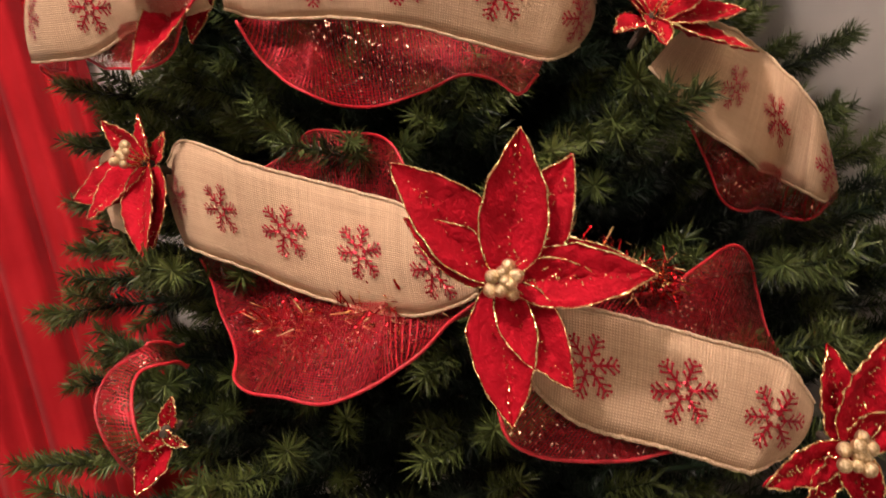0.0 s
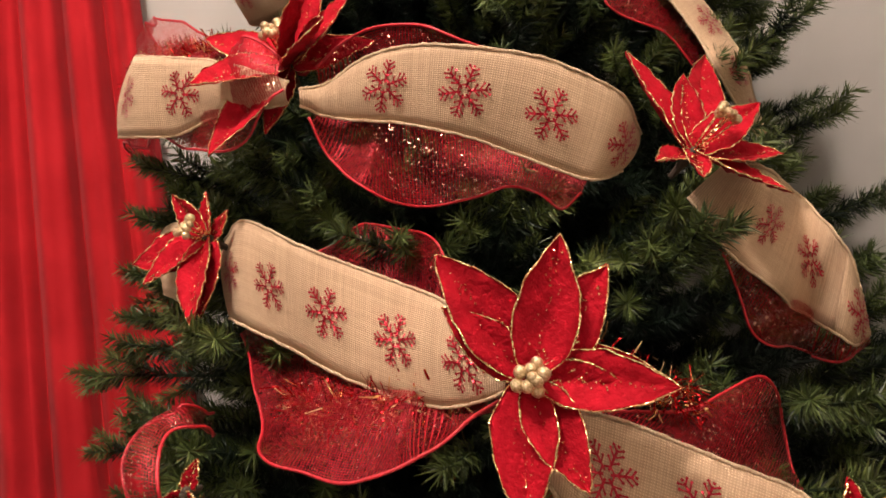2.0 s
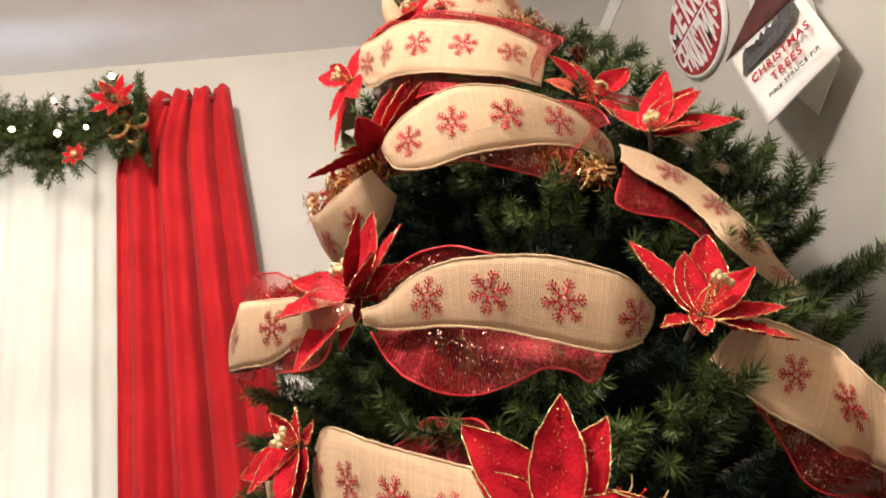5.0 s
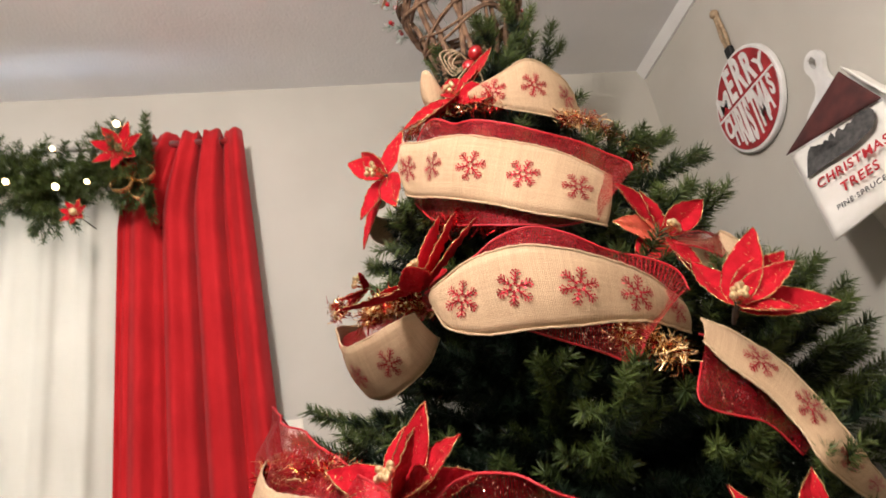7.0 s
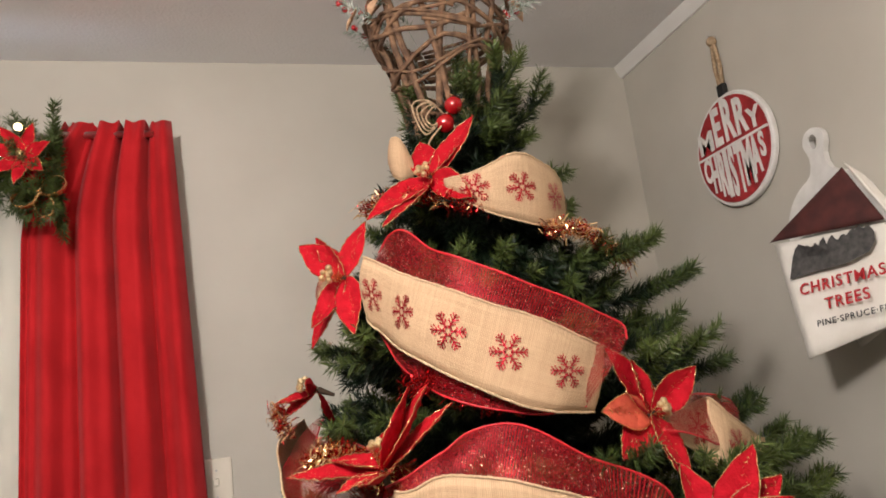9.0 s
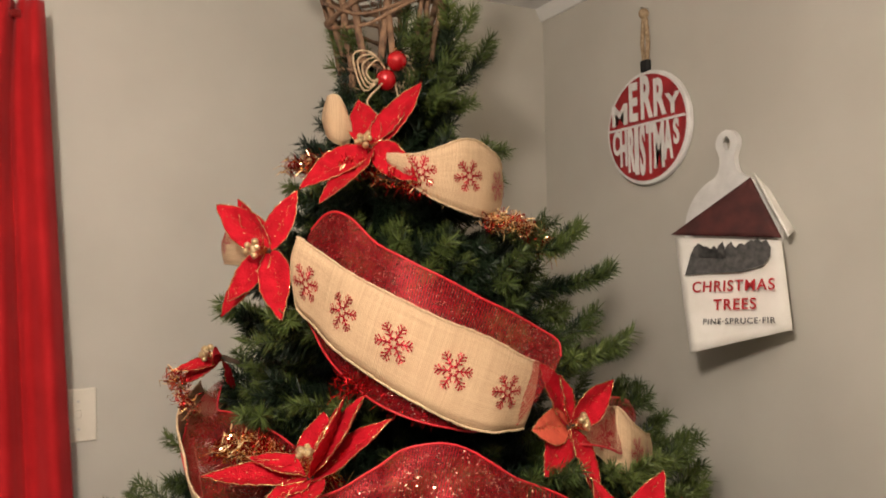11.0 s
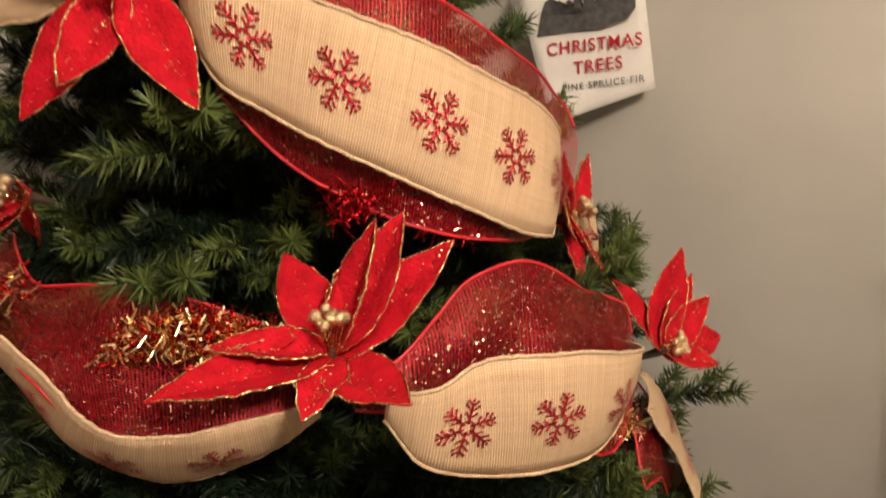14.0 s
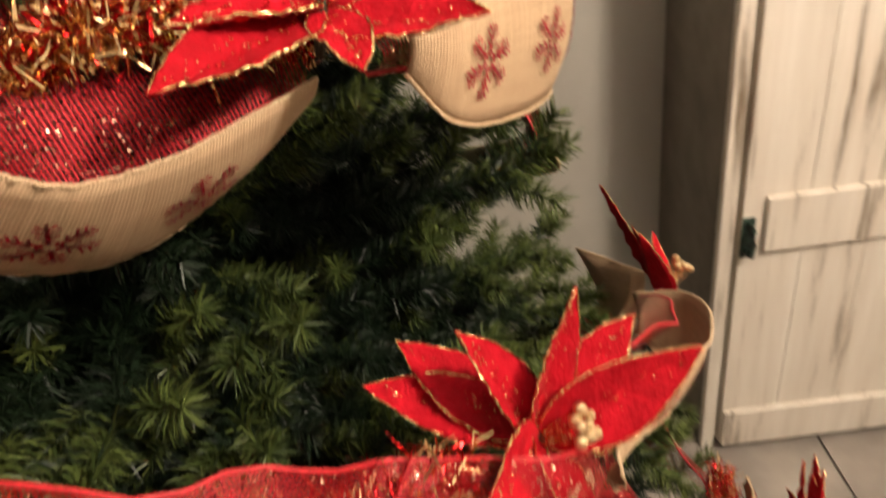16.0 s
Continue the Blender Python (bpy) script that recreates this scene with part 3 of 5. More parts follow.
part("printed_panel", slab(bmesh.new(), (TL, TR_, BR_, BL_), 0.012), CLOTH, towel, smooth=True)
part("gable_fold", slab(bmesh.new(), (PK.lerp(TL, 0.04), PK, TR_ + Vector((-0.004, -0.004, 0.006)), TL + Vector((-0.006, 0.006, 0.006))), 0.012, sag=0.004), BROWNFELT, towel, "dark red-brown gable fold", smooth=True)
part("side_fold", slab(bmesh.new(), (PK + Vector((0.004, -0.004, 0.008)), Vector((WALL_X - 0.03, 0.955, 1.665)), Vector((WALL_X - 0.02, 0.905, 1.575)), TR_ + Vector((0.004, -0.012, 0.008))), 0.008, sag=0.002), CLOTH, towel, smooth=True)
part("back_panel", slab(bmesh.new(), (Vector((1.205, 1.14, 1.57)), Vector((1.205, 0.95, 1.56)), Vector((1.20, 0.93, 1.39)), Vector((1.20, 1.05, 1.34))), 0.008), CLOTH, towel, smooth=True)
# printed motifs, in the panel's own frame
ex = (TR_ - TL)
WID = ex.length
ex.normalize()
ez = ex.cross((BL_ - TL)).normalized() * -1
if ez.x > 0:
    ez = -ez
ey = ez.cross(ex).normalized()
PF = Matrix((ex, ey, ez)).transposed().to_4x4()


def on_towel(u, v, lift=0.0165):
    """Place on the panel: u across from the left, v down from the top, as shares."""
    return Matrix.Translation(TL.lerp(TR_, u).lerp(BL_.lerp(BR_, u), v) + ez * lift) @ PF


writing("CHRISTMAS", 0.0235, REDPRINT, towel, on_towel(0.53, 0.49) @ pose(0, 0, 0, 0, 0, 7), bold=0.0003, stretch=0.92, spacing=1.14)
writing("TREES", 0.0235, REDPRINT, towel, on_towel(0.53, 0.67) @ pose(0, 0, 0, 0, 0, 8), bold=0.0003, stretch=0.92, spacing=1.16)
writing("PINE\u00b7SPRUCE\u00b7FIR", 0.0125, GREYPRINT, towel, on_towel(0.54, 0.83, 0.0165) @ pose(0, 0, 0, 0, 0, 8), spacing=1.18)
bm = bmesh.new()                          # charcoal grove: one ragged silhouette
rnd = random.Random(4)
edge = [(-0.088, -0.045), (-0.03, -0.036), (0.03, -0.030), (0.074, -0.014), (0.086, 0.006), (0.084, 0.024)]
for k in range(9):
    xk = 0.070 - 0.018 * k
    hk = 0.040 - 0.0022 * k + 0.005 * math.sin(k * 1.7)
    edge += [(xk + 0.003, hk), (xk - 0.001, hk - 0.006), (xk - 0.004, hk - 0.008), (xk - 0.009, hk - (0.004 if k < 4 else 0.026))]
fan = bm.verts.new((0.0, -0.005, 0))
ringv = [bm.verts.new((x, y, 0)) for x, y in edge]
for k in range(len(ringv)):
    bm.faces.new((fan, ringv[k], ringv[(k + 1) % len(ringv)]))
grove = part("printed_grove", bm, GREYPRINT, towel, "charcoal printed pine trees")
grove.matrix_basis = on_towel(0.53, 0.20, 0.0155)

# ---- ribbons ----
# rows: middle of the ribbon, then the half-width from the middle to its upper edge
RUNS = {}
RUNS['burlap_a'] = [
    (0.020, 0.860, 0.734, 0.004, 0.016, 0.047),
    (0.035, 0.798, 0.730, 0.006, 0.015, 0.059),
    (0.077, 0.727, 0.692, 0.005, -0.006, 0.055),
    (0.118, 0.686, 0.662, 0.007, 0.002, 0.056),
    (0.157, 0.651, 0.635, 0.008, 0.003, 0.055),
    (0.186, 0.612, 0.618, 0.009, 0.002, 0.049),
    (0.208, 0.579, 0.601, 0.007, 0.000, 0.029),
    (0.226, 0.556, 0.588, 0.004, 0.000, 0.008),
]
RUNS['burlap_b'] = [
    (0.229, 0.527, 0.554, 0.003, 0.001, 0.013),
    (0.238, 0.504, 0.533, 0.010, 0.002, 0.031),
    (0.270, 0.494, 0.508, 0.017, 0.003, 0.039),
    (0.305, 0.480, 0.487, 0.019, 0.003, 0.040),
    (0.343, 0.464, 0.464, 0.022, 0.003, 0.038),
    (0.379, 0.453, 0.442, 0.028, 0.001, 0.035),
    (0.390, 0.447, 0.432, 0.026, -0.002, 0.030),
    (0.415, 0.452, 0.416, 0.014, -0.004, 0.017),
]
RUNS['burlap_c'] = [
    (0.104, 0.710, 0.896, 0.000, -0.003, 0.007),
    (0.130, 0.707, 0.892, 0.001, -0.005, 0.015),
    (0.162, 0.677, 0.890, 0.001, -0.011, 0.028),
    (0.200, 0.642, 0.881, 0.001, -0.013, 0.035),
    (0.244, 0.607, 0.861, 0.005, -0.018, 0.038),
    (0.298, 0.586, 0.836, 0.009, -0.019, 0.041),
    (0.348, 0.578, 0.811, 0.012, -0.016, 0.043),
    (0.381, 0.581, 0.797, 0.020, -0.009, 0.037),
    (0.422, 0.612, 0.793, 0.015, -0.000, 0.019),
]
RUNS['burlap_d'] = [
    (0.098, 0.736, 0.912, 0.001, -0.004, 0.011),
    (0.060, 0.760, 0.923, 0.000, -0.007, 0.021),
    (0.021, 0.785, 0.935, 0.000, -0.009, 0.030),
    (-0.019, 0.815, 0.939, 0.001, -0.011, 0.041),
    (-0.058, 0.852, 0.952, 0.009, -0.015, 0.042),
    (-0.076, 0.946, 0.983, 0.012, -0.015, 0.044),
    (-0.069, 1.090, 1.030, 0.009, -0.015, 0.044),
    (-0.030, 1.221, 1.068, 0.006, -0.014, 0.034),
]
RUNS['burlap_e'] = [
    (0.504, 0.604, 0.756, 0.021, -0.012, 0.016),
    (0.529, 0.583, 0.713, 0.023, -0.013, 0.039),
    (0.603, 0.614, 0.682, 0.055, 0.024, 0.051),
    (0.636, 0.614, 0.643, 0.003, -0.025, 0.046),
    (0.639, 0.591, 0.615, 0.010, -0.010, 0.040),
    (0.659, 0.598, 0.587, 0.007, -0.006, 0.027),
    (0.691, 0.621, 0.570, 0.003, -0.002, 0.008),
]
RUNS['burlap_f'] = [
    (0.193, 0.819, 1.220, 0.001, -0.003, 0.012),
    (0.207, 0.791, 1.201, 0.002, -0.007, 0.033),
    (0.246, 0.760, 1.195, -0.002, -0.004, 0.052),
    (0.295, 0.717, 1.184, -0.004, -0.009, 0.055),
    (0.352, 0.696, 1.170, 0.001, -0.010, 0.049),
    (0.411, 0.697, 1.160, -0.000, -0.010, 0.039),
    (0.467, 0.714, 1.148, -0.000, -0.010, 0.030),
    (0.535, 0.758, 1.132, -0.001, -0.006, 0.022),
]
RUNS['burlap_g'] = [
    (0.193, 0.892, 1.205, -0.018, -0.016, 0.016),
    (0.173, 0.918, 1.189, -0.022, -0.022, 0.029),
    (0.146, 0.951, 1.177, -0.022, -0.027, 0.037),
    (0.122, 0.985, 1.172, -0.021, -0.032, 0.040),
    (0.101, 1.023, 1.176, -0.020, -0.037, 0.037),
    (0.090, 1.061, 1.193, -0.019, -0.041, 0.035),
    (0.088, 1.100, 1.220, -0.019, -0.044, 0.034),
    (0.097, 1.196, 1.274, -0.021, -0.039, 0.030),
    (0.154, 1.290, 1.306, -0.026, -0.036, 0.028),
]
RUNS['burlap_h'] = [
    (0.526, 0.718, 1.097, 0.007, 0.007, 0.017),
    (0.557, 0.713, 1.068, 0.019, 0.011, 0.023),
    (0.602, 0.708, 1.018, 0.030, 0.016, 0.021),
    (0.624, 0.696, 0.961, 0.033, 0.015, 0.015),
    (0.640, 0.690, 0.910, 0.038, 0.016, 0.010),
    (0.757, 0.784, 0.850, 0.032, 0.026, 0.010),
]
RUNS['burlap_i'] = [
    (0.232, 1.011, 1.545, 0.004, -0.006, 0.019),
    (0.212, 0.969, 1.518, 0.003, -0.002, 0.047),
    (0.230, 0.925, 1.492, 0.007, -0.009, 0.048),
    (0.248, 0.871, 1.463, 0.011, -0.010, 0.048),
    (0.281, 0.824, 1.433, 0.014, -0.010, 0.051),
    (0.326, 0.796, 1.403, 0.019, -0.004, 0.053),
    (0.377, 0.780, 1.378, 0.024, 0.001, 0.054),
    (0.438, 0.778, 1.352, 0.029, 0.005, 0.048),
    (0.492, 0.799, 1.340, 0.017, 0.004, 0.044),
]
RUNS['burlap_j'] = [
    (0.598, 0.830, 1.271, 0.001, 0.003, 0.012),
    (0.671, 0.864, 1.249, 0.007, 0.006, 0.036),
    (0.685, 0.842, 1.243, 0.009, 0.008, 0.048),
    (0.708, 0.837, 1.223, 0.009, 0.007, 0.042),
    (0.757, 0.868, 1.206, 0.008, 0.005, 0.035),
    (0.846, 0.944, 1.176, 0.007, 0.005, 0.033),
]
RUNS['burlap_k'] = [
    (0.373, 1.002, 1.690, -0.003, 0.000, 0.010),
    (0.396, 0.968, 1.673, -0.000, -0.004, 0.022),
    (0.428, 0.952, 1.665, -0.000, -0.005, 0.039),
    (0.471, 0.941, 1.663, 0.004, -0.008, 0.055),
    (0.522, 0.954, 1.654, 0.005, -0.004, 0.058),
    (0.579, 1.002, 1.647, 0.004, -0.001, 0.042),
    (0.604, 1.047, 1.649, 0.005, 0.002, 0.027),
]
RUNS['burlap_l'] = [
    (0.336, 1.071, 1.745, -0.001, -0.004, 0.017),
    (0.317, 1.064, 1.758, -0.002, -0.008, 0.035),
    (0.304, 1.076, 1.766, -0.001, -0.007, 0.032),
    (0.316, 1.125, 1.776, -0.001, -0.004, 0.020),
    (0.349, 1.186, 1.790, -0.001, -0.003, 0.014),
]
RUNS['burlap_m'] = [
    (-0.007, 0.824, 0.745, 0.009, 0.021, 0.044),
    (-0.032, 0.890, 0.766, 0.006, 0.029, 0.050),
    (-0.054, 1.020, 0.782, 0.001, 0.051, 0.048),
]
RUNS['mesh_a'] = [
    (0.028, 0.880, 0.715, 0.002, 0.025, 0.050),
    (0.040, 0.825, 0.690, 0.006, 0.030, 0.066),
    (0.058, 0.770, 0.655, 0.030, 0.045, 0.085),
    (0.083, 0.719, 0.646, 0.055, 0.070, 0.099),
    (0.114, 0.693, 0.649, 0.058, 0.076, 0.116),
    (0.145, 0.659, 0.640, 0.060, 0.066, 0.113),
    (0.169, 0.624, 0.626, 0.049, 0.047, 0.094),
    (0.185, 0.610, 0.602, 0.033, 0.042, 0.058),
    (0.203, 0.575, 0.590, 0.020, 0.016, 0.024),
    (0.226, 0.560, 0.584, 0.011, 0.014, 0.008),
]
RUNS['mesh_b'] = [
    (0.232, 0.544, 0.534, 0.033, 0.010, 0.027),
    (0.266, 0.525, 0.510, 0.070, 0.017, 0.032),
    (0.298, 0.522, 0.497, 0.085, 0.020, 0.040),
    (0.341, 0.522, 0.493, 0.097, 0.029, 0.053),
    (0.386, 0.527, 0.489, 0.110, 0.042, 0.058),
    (0.421, 0.533, 0.465, 0.110, 0.057, 0.038),
    (0.441, 0.519, 0.428, 0.089, 0.055, 0.018),
    (0.469, 0.520, 0.395, 0.070, 0.052, -0.004),
]
RUNS['mesh_c'] = [
    (0.121, 0.720, 0.902, 0.009, 0.010, 0.031),
    (0.144, 0.707, 0.893, 0.014, -0.007, 0.066),
    (0.169, 0.674, 0.875, 0.014, -0.001, 0.087),
    (0.213, 0.667, 0.860, 0.003, -0.021, 0.087),
    (0.258, 0.653, 0.844, -0.005, -0.029, 0.074),
    (0.304, 0.633, 0.832, 0.004, -0.027, 0.055),
    (0.337, 0.618, 0.814, 0.012, -0.022, 0.052),
    (0.362, 0.611, 0.794, 0.022, -0.016, 0.052),
    (0.389, 0.607, 0.787, 0.032, 0.001, 0.031),
]
RUNS['mesh_d'] = [
    (0.098, 0.734, 0.924, 0.002, 0.002, 0.014),
    (0.053, 0.781, 0.939, 0.005, 0.014, 0.054),
    (0.000, 0.856, 0.969, 0.009, 0.029, 0.089),
    (-0.068, 1.074, 1.058, 0.022, -0.008, 0.092),
    (-0.043, 1.205, 1.058, 0.019, -0.013, 0.092),
]
RUNS['mesh_e'] = [
    (0.518, 0.620, 0.703, 0.006, -0.003, 0.007),
    (0.539, 0.617, 0.662, 0.011, -0.005, 0.017),
    (0.562, 0.614, 0.616, 0.015, -0.006, 0.028),
    (0.636, 0.649, 0.583, 0.004, -0.015, 0.026),
    (0.653, 0.617, 0.560, 0.006, -0.004, 0.017),
    (0.688, 0.624, 0.562, 0.002, -0.001, 0.011),
]
RUNS['mesh_f'] = [
    (0.188, 0.843, 1.225, -0.000, -0.002, 0.011),
    (0.219, 0.821, 1.225, 0.003, -0.002, 0.021),
    (0.249, 0.807, 1.228, 0.012, 0.001, 0.046),
    (0.276, 0.792, 1.232, 0.017, 0.004, 0.068),
    (0.308, 0.775, 1.225, 0.024, 0.008, 0.079),
    (0.344, 0.753, 1.209, 0.031, 0.012, 0.079),
    (0.429, 0.744, 1.159, 0.009, 0.001, 0.089),
    (0.479, 0.733, 1.134, 0.049, 0.010, 0.062),
    (0.488, 0.725, 1.123, 0.049, 0.009, 0.038),
]
RUNS['mesh_g'] = [
    (0.218, 0.904, 1.225, 0.030, 0.019, 0.016),
    (0.188, 0.936, 1.234, 0.030, 0.023, 0.024),
    (0.156, 0.979, 1.239, 0.035, 0.029, 0.041),
    (0.130, 1.027, 1.247, 0.038, 0.034, 0.049),
    (0.114, 1.079, 1.259, 0.036, 0.039, 0.044),
    (0.109, 1.135, 1.277, 0.033, 0.045, 0.030),
    (0.134, 1.220, 1.307, 0.043, 0.036, 0.030),
]
RUNS['mesh_h'] = [
    (0.528, 0.738, 1.080, 0.011, 0.009, 0.021),
    (0.530, 0.729, 1.047, 0.042, 0.020, 0.042),
    (0.571, 0.726, 1.016, 0.038, 0.021, 0.036),
    (0.609, 0.726, 0.986, 0.032, 0.018, 0.022),
    (0.637, 0.721, 0.940, 0.030, 0.015, 0.016),
]
RUNS['mesh_i'] = [
    (0.238, 0.997, 1.520, 0.008, 0.007, 0.060),
    (0.249, 0.969, 1.513, 0.011, 0.007, 0.088),
    (0.262, 0.924, 1.489, 0.015, 0.006, 0.104),
    (0.281, 0.883, 1.459, 0.019, 0.004, 0.099),
    (0.311, 0.843, 1.431, 0.025, -0.000, 0.093),
    (0.356, 0.817, 1.406, 0.038, -0.001, 0.086),
    (0.410, 0.801, 1.384, 0.055, 0.003, 0.072),
    (0.472, 0.799, 1.359, 0.070, 0.008, 0.056),
    (0.502, 0.793, 1.346, 0.042, 0.003, 0.043),
]
RUNS['mesh_j'] = [
    (0.588, 0.809, 1.274, 0.008, 0.009, 0.014),
    (0.667, 0.849, 1.273, 0.047, 0.041, 0.025),
    (0.743, 0.886, 1.250, 0.055, 0.056, 0.024),
    (0.785, 0.981, 1.250, 0.040, 0.068, 0.024),
]
RUNS['mesh_k'] = [
    (-0.009, 0.787, 0.579, 0.002, 0.001, 0.010),
    (-0.032, 0.714, 0.592, -0.007, 0.012, 0.010),
    (-0.063, 0.700, 0.587, -0.013, 0.015, 0.005),
    (-0.073, 0.673, 0.559, -0.015, 0.017, 0.005),
    (-0.071, 0.660, 0.531, -0.012, 0.011, -0.001),
    (-0.065, 0.699, 0.496, -0.013, 0.009, -0.014),
]
RUNS['burlap_n'] = [
    (0.196, 1.107, 1.568, 0.006, 0.014, 0.016),
    (0.192, 1.206, 1.568, 0.022, 0.065, 0.038),
    (0.181, 1.278, 1.565, 0.002, -0.005, 0.028),
    (0.249, 1.351, 1.565, -0.000, -0.005, 0.028),
]

# ---- the tree ----
PROFILE = ((0.0, 0.86), (0.3, 0.80), (0.5, 0.745), (0.6, 0.72), (0.7, 0.66), (0.8, 0.615), (0.95, 0.585), (1.15, 0.52), (1.3, 0.45), (1.4, 0.43), (1.5, 0.355), (1.6, 0.29), (1.72, 0.21), (1.85, 0.13), (2.0, 0.08))


def radius_at(z):
    return float(np.interp(z, [p[0] for p in PROFILE], [p[1] for p in PROFILE]))


def ribbon_limits():
    """Where the ribbons run round the trunk: angle, height, distance, half height."""
    out = []
    for rows in [RUNS[k] for k in RUNS if k.startswith("burlap")]:
        for r in spline(rows, 6):
            d = Vector((r[0] - AXIS.x, r[1] - AXIS.y))
            out.append((math.atan2(d.y, d.x), r[2], d.length, abs(r[5])))
    return np.array(out)


LIMITS = ribbon_limits()


def clear_of_ribbons(a, z, reach):
    """Shorten a branch that would stick out through a ribbon."""
    turn = np.abs((LIMITS[:, 0] - a + math.pi) % math.tau - math.pi) * LIMITS[:, 2]
    near = (turn < 0.05) & (np.abs(LIMITS[:, 1] - z) < LIMITS[:, 3] + 0.012)
    if near.any():
        reach = min(reach, float(LIMITS[near, 2].min()) - 0.035)
    return max(reach, 0.07)


def sprig(verts, faces, rnd, a, b, count, length):
    """Needles all round a stem from a to b: slim bent blades that lean forward, fanned at the tip."""
    d = (b - a)
    ln = d.length
    d.normalize()
    s = d.cross(Vector((0.2, 0.1, 1.0))).normalized()
    u = s.cross(d)
    for k in range(count):
        f = (k + rnd.random()) / count
        ang = rnd.uniform(0, math.tau)
        side = math.cos(ang) * s + math.sin(ang) * u
        lean = rnd.uniform(0.25, 1.0) + 1.4 * max(0.0, f - 0.75)
        way = (side + d * lean).normalized()
        p = a + d * (ln * f)
        mid = p + way * length * 0.55
        tip = mid + (way + d * rnd.uniform(0.0, 0.35)).normalized() * length * rnd.uniform(0.2, 0.6) + Vector((0, 0, -0.001))
        w = way.cross(Vector((rnd.uniform(-1, 1), rnd.uniform(-1, 1), rnd.uniform(-1, 1)))).normalized() * 0.00085
        i = len(verts)
        verts += [p - w, p + w, mid + w, mid - w, tip]
        faces += [(i, i + 1, i + 2, i + 3), (i + 3, i + 2, i + 4)]


def stem(verts, faces, pts, r0, r1):
    n = len(pts)
    base = len(verts)
    for i, p in enumerate(pts):
        r = r0 + (r1 - r0) * i / (n - 1)
        for k in range(4):
            a = k * math.tau / 4
            verts.append(p + Vector((0, math.cos(a) * r, math.sin(a) * r)))
    for i in range(n - 1):
        for k in range(4):
            faces.append((base + 4 * i + k, base + 4 * i + (k + 1) % 4, base + 4 * i + 4 + (k + 1) % 4, base + 4 * i + 4 + k))


def branch_mesh(length, seed):
    """A branch along +x from the trunk, with side twigs on its outer part."""
    rnd = random.Random(seed)
    verts, faces = [], []
    bend = rnd.uniform(-0.03, 0.05)

    def at(f):
        return Vector((length * f, 0.02 * math.sin(f * 4 + seed), bend * f * f + 0.035 * max(0, f - 0.75)))
    stem(verts, faces, [at(k / 10) for k in range(11)], 0.006, 0.0022)
    sprig(verts, faces, rnd, at(0.25), at(max(0.3, (length - 0.07) / length)), int(260 + 500 * length), 0.034)
    inner = max(0.02, length - 0.24)
    twigs = []
    pos, side = inner, 1
    while pos < length - 0.02:
        a = at(pos / length)
        tl = rnd.uniform(0.075, 0.12) * min(1.0, 0.55 + (length - pos) / 0.2)
        b = a + Vector((1.0, side * rnd.uniform(0.5, 1.0), rnd.uniform(-0.2, 0.5))).normalized() * tl
        stem(verts, faces, [a, b], 0.0016, 0.001)
        sprig(verts, faces, rnd, a, a.lerp(b, 0.5), 70, 0.026)
        twigs.append((a.lerp(b, 0.42), b))
        pos += rnd.uniform(0.042, 0.070)
        side = -side
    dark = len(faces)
    for a, b in twigs:                     # bushy tips, left in the lighter needle colour
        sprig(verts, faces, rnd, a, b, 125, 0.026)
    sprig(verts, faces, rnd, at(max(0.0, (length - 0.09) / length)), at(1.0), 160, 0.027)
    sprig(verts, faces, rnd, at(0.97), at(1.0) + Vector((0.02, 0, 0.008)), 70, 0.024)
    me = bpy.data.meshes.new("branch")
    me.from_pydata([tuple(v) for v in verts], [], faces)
    # stem and inner needles get the dark copy: shade inside the branch as colour
    me.materials.append(SHADENEEDLE)
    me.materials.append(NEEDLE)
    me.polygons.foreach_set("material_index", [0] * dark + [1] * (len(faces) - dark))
    return me


tree = thing("christmas_tree", (AXIS.x, AXIS.y, 0.0), "green artificial pine tree with long soft needles", "tree")
part("trunk", tube(bmesh.new(), [(0, 0, 0.06), (0, 0, 0.6), (0, 0, 1.2), (0.0, 0.0, 1.98)], [0.024, 0.022, 0.018, 0.008], 10), BARK, tree, "brown wrapped metal trunk pole", smooth=True)
for k in range(4):
    a = math.radians(45 + 90 * k)
    part("stand_leg", tube(bmesh.new(), [(0, 0, 0.10), (0.12 * math.cos(a), 0.12 * math.sin(a), 0.05), (0.3 * math.cos(a), 0.3 * math.sin(a), 0.0095)], 0.009, 6), IRON, tree)
LENGTHS = (0.12, 0.2, 0.28, 0.36, 0.45, 0.54, 0.62, 0.70)
LIB = {ln: [branch_mesh(ln, 10 * i + s) for s in range(3)] for i, ln in enumerate(LENGTHS)}
SHADELIB = {}
for ln in LENGTHS:                       # inner branches wholly in the needle colour that paints crown shade
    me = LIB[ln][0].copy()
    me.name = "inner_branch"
    me.materials[1] = SHADENEEDLE
    SHADELIB[ln] = me
rnd = random.Random(12)
spots = []
z = 0.24
turn = 0.0
while z < 1.87:
    r = radius_at(z)
    n = max(6, int(round(7 + 21 * r)))
    for k in range(n):
        spots.append((z + rnd.uniform(-0.018, 0.018), turn + math.tau * (k + rnd.uniform(-0.3, 0.3)) / n))
    turn += 2.4
    z += 0.098 if z < 1.3 else 0.080
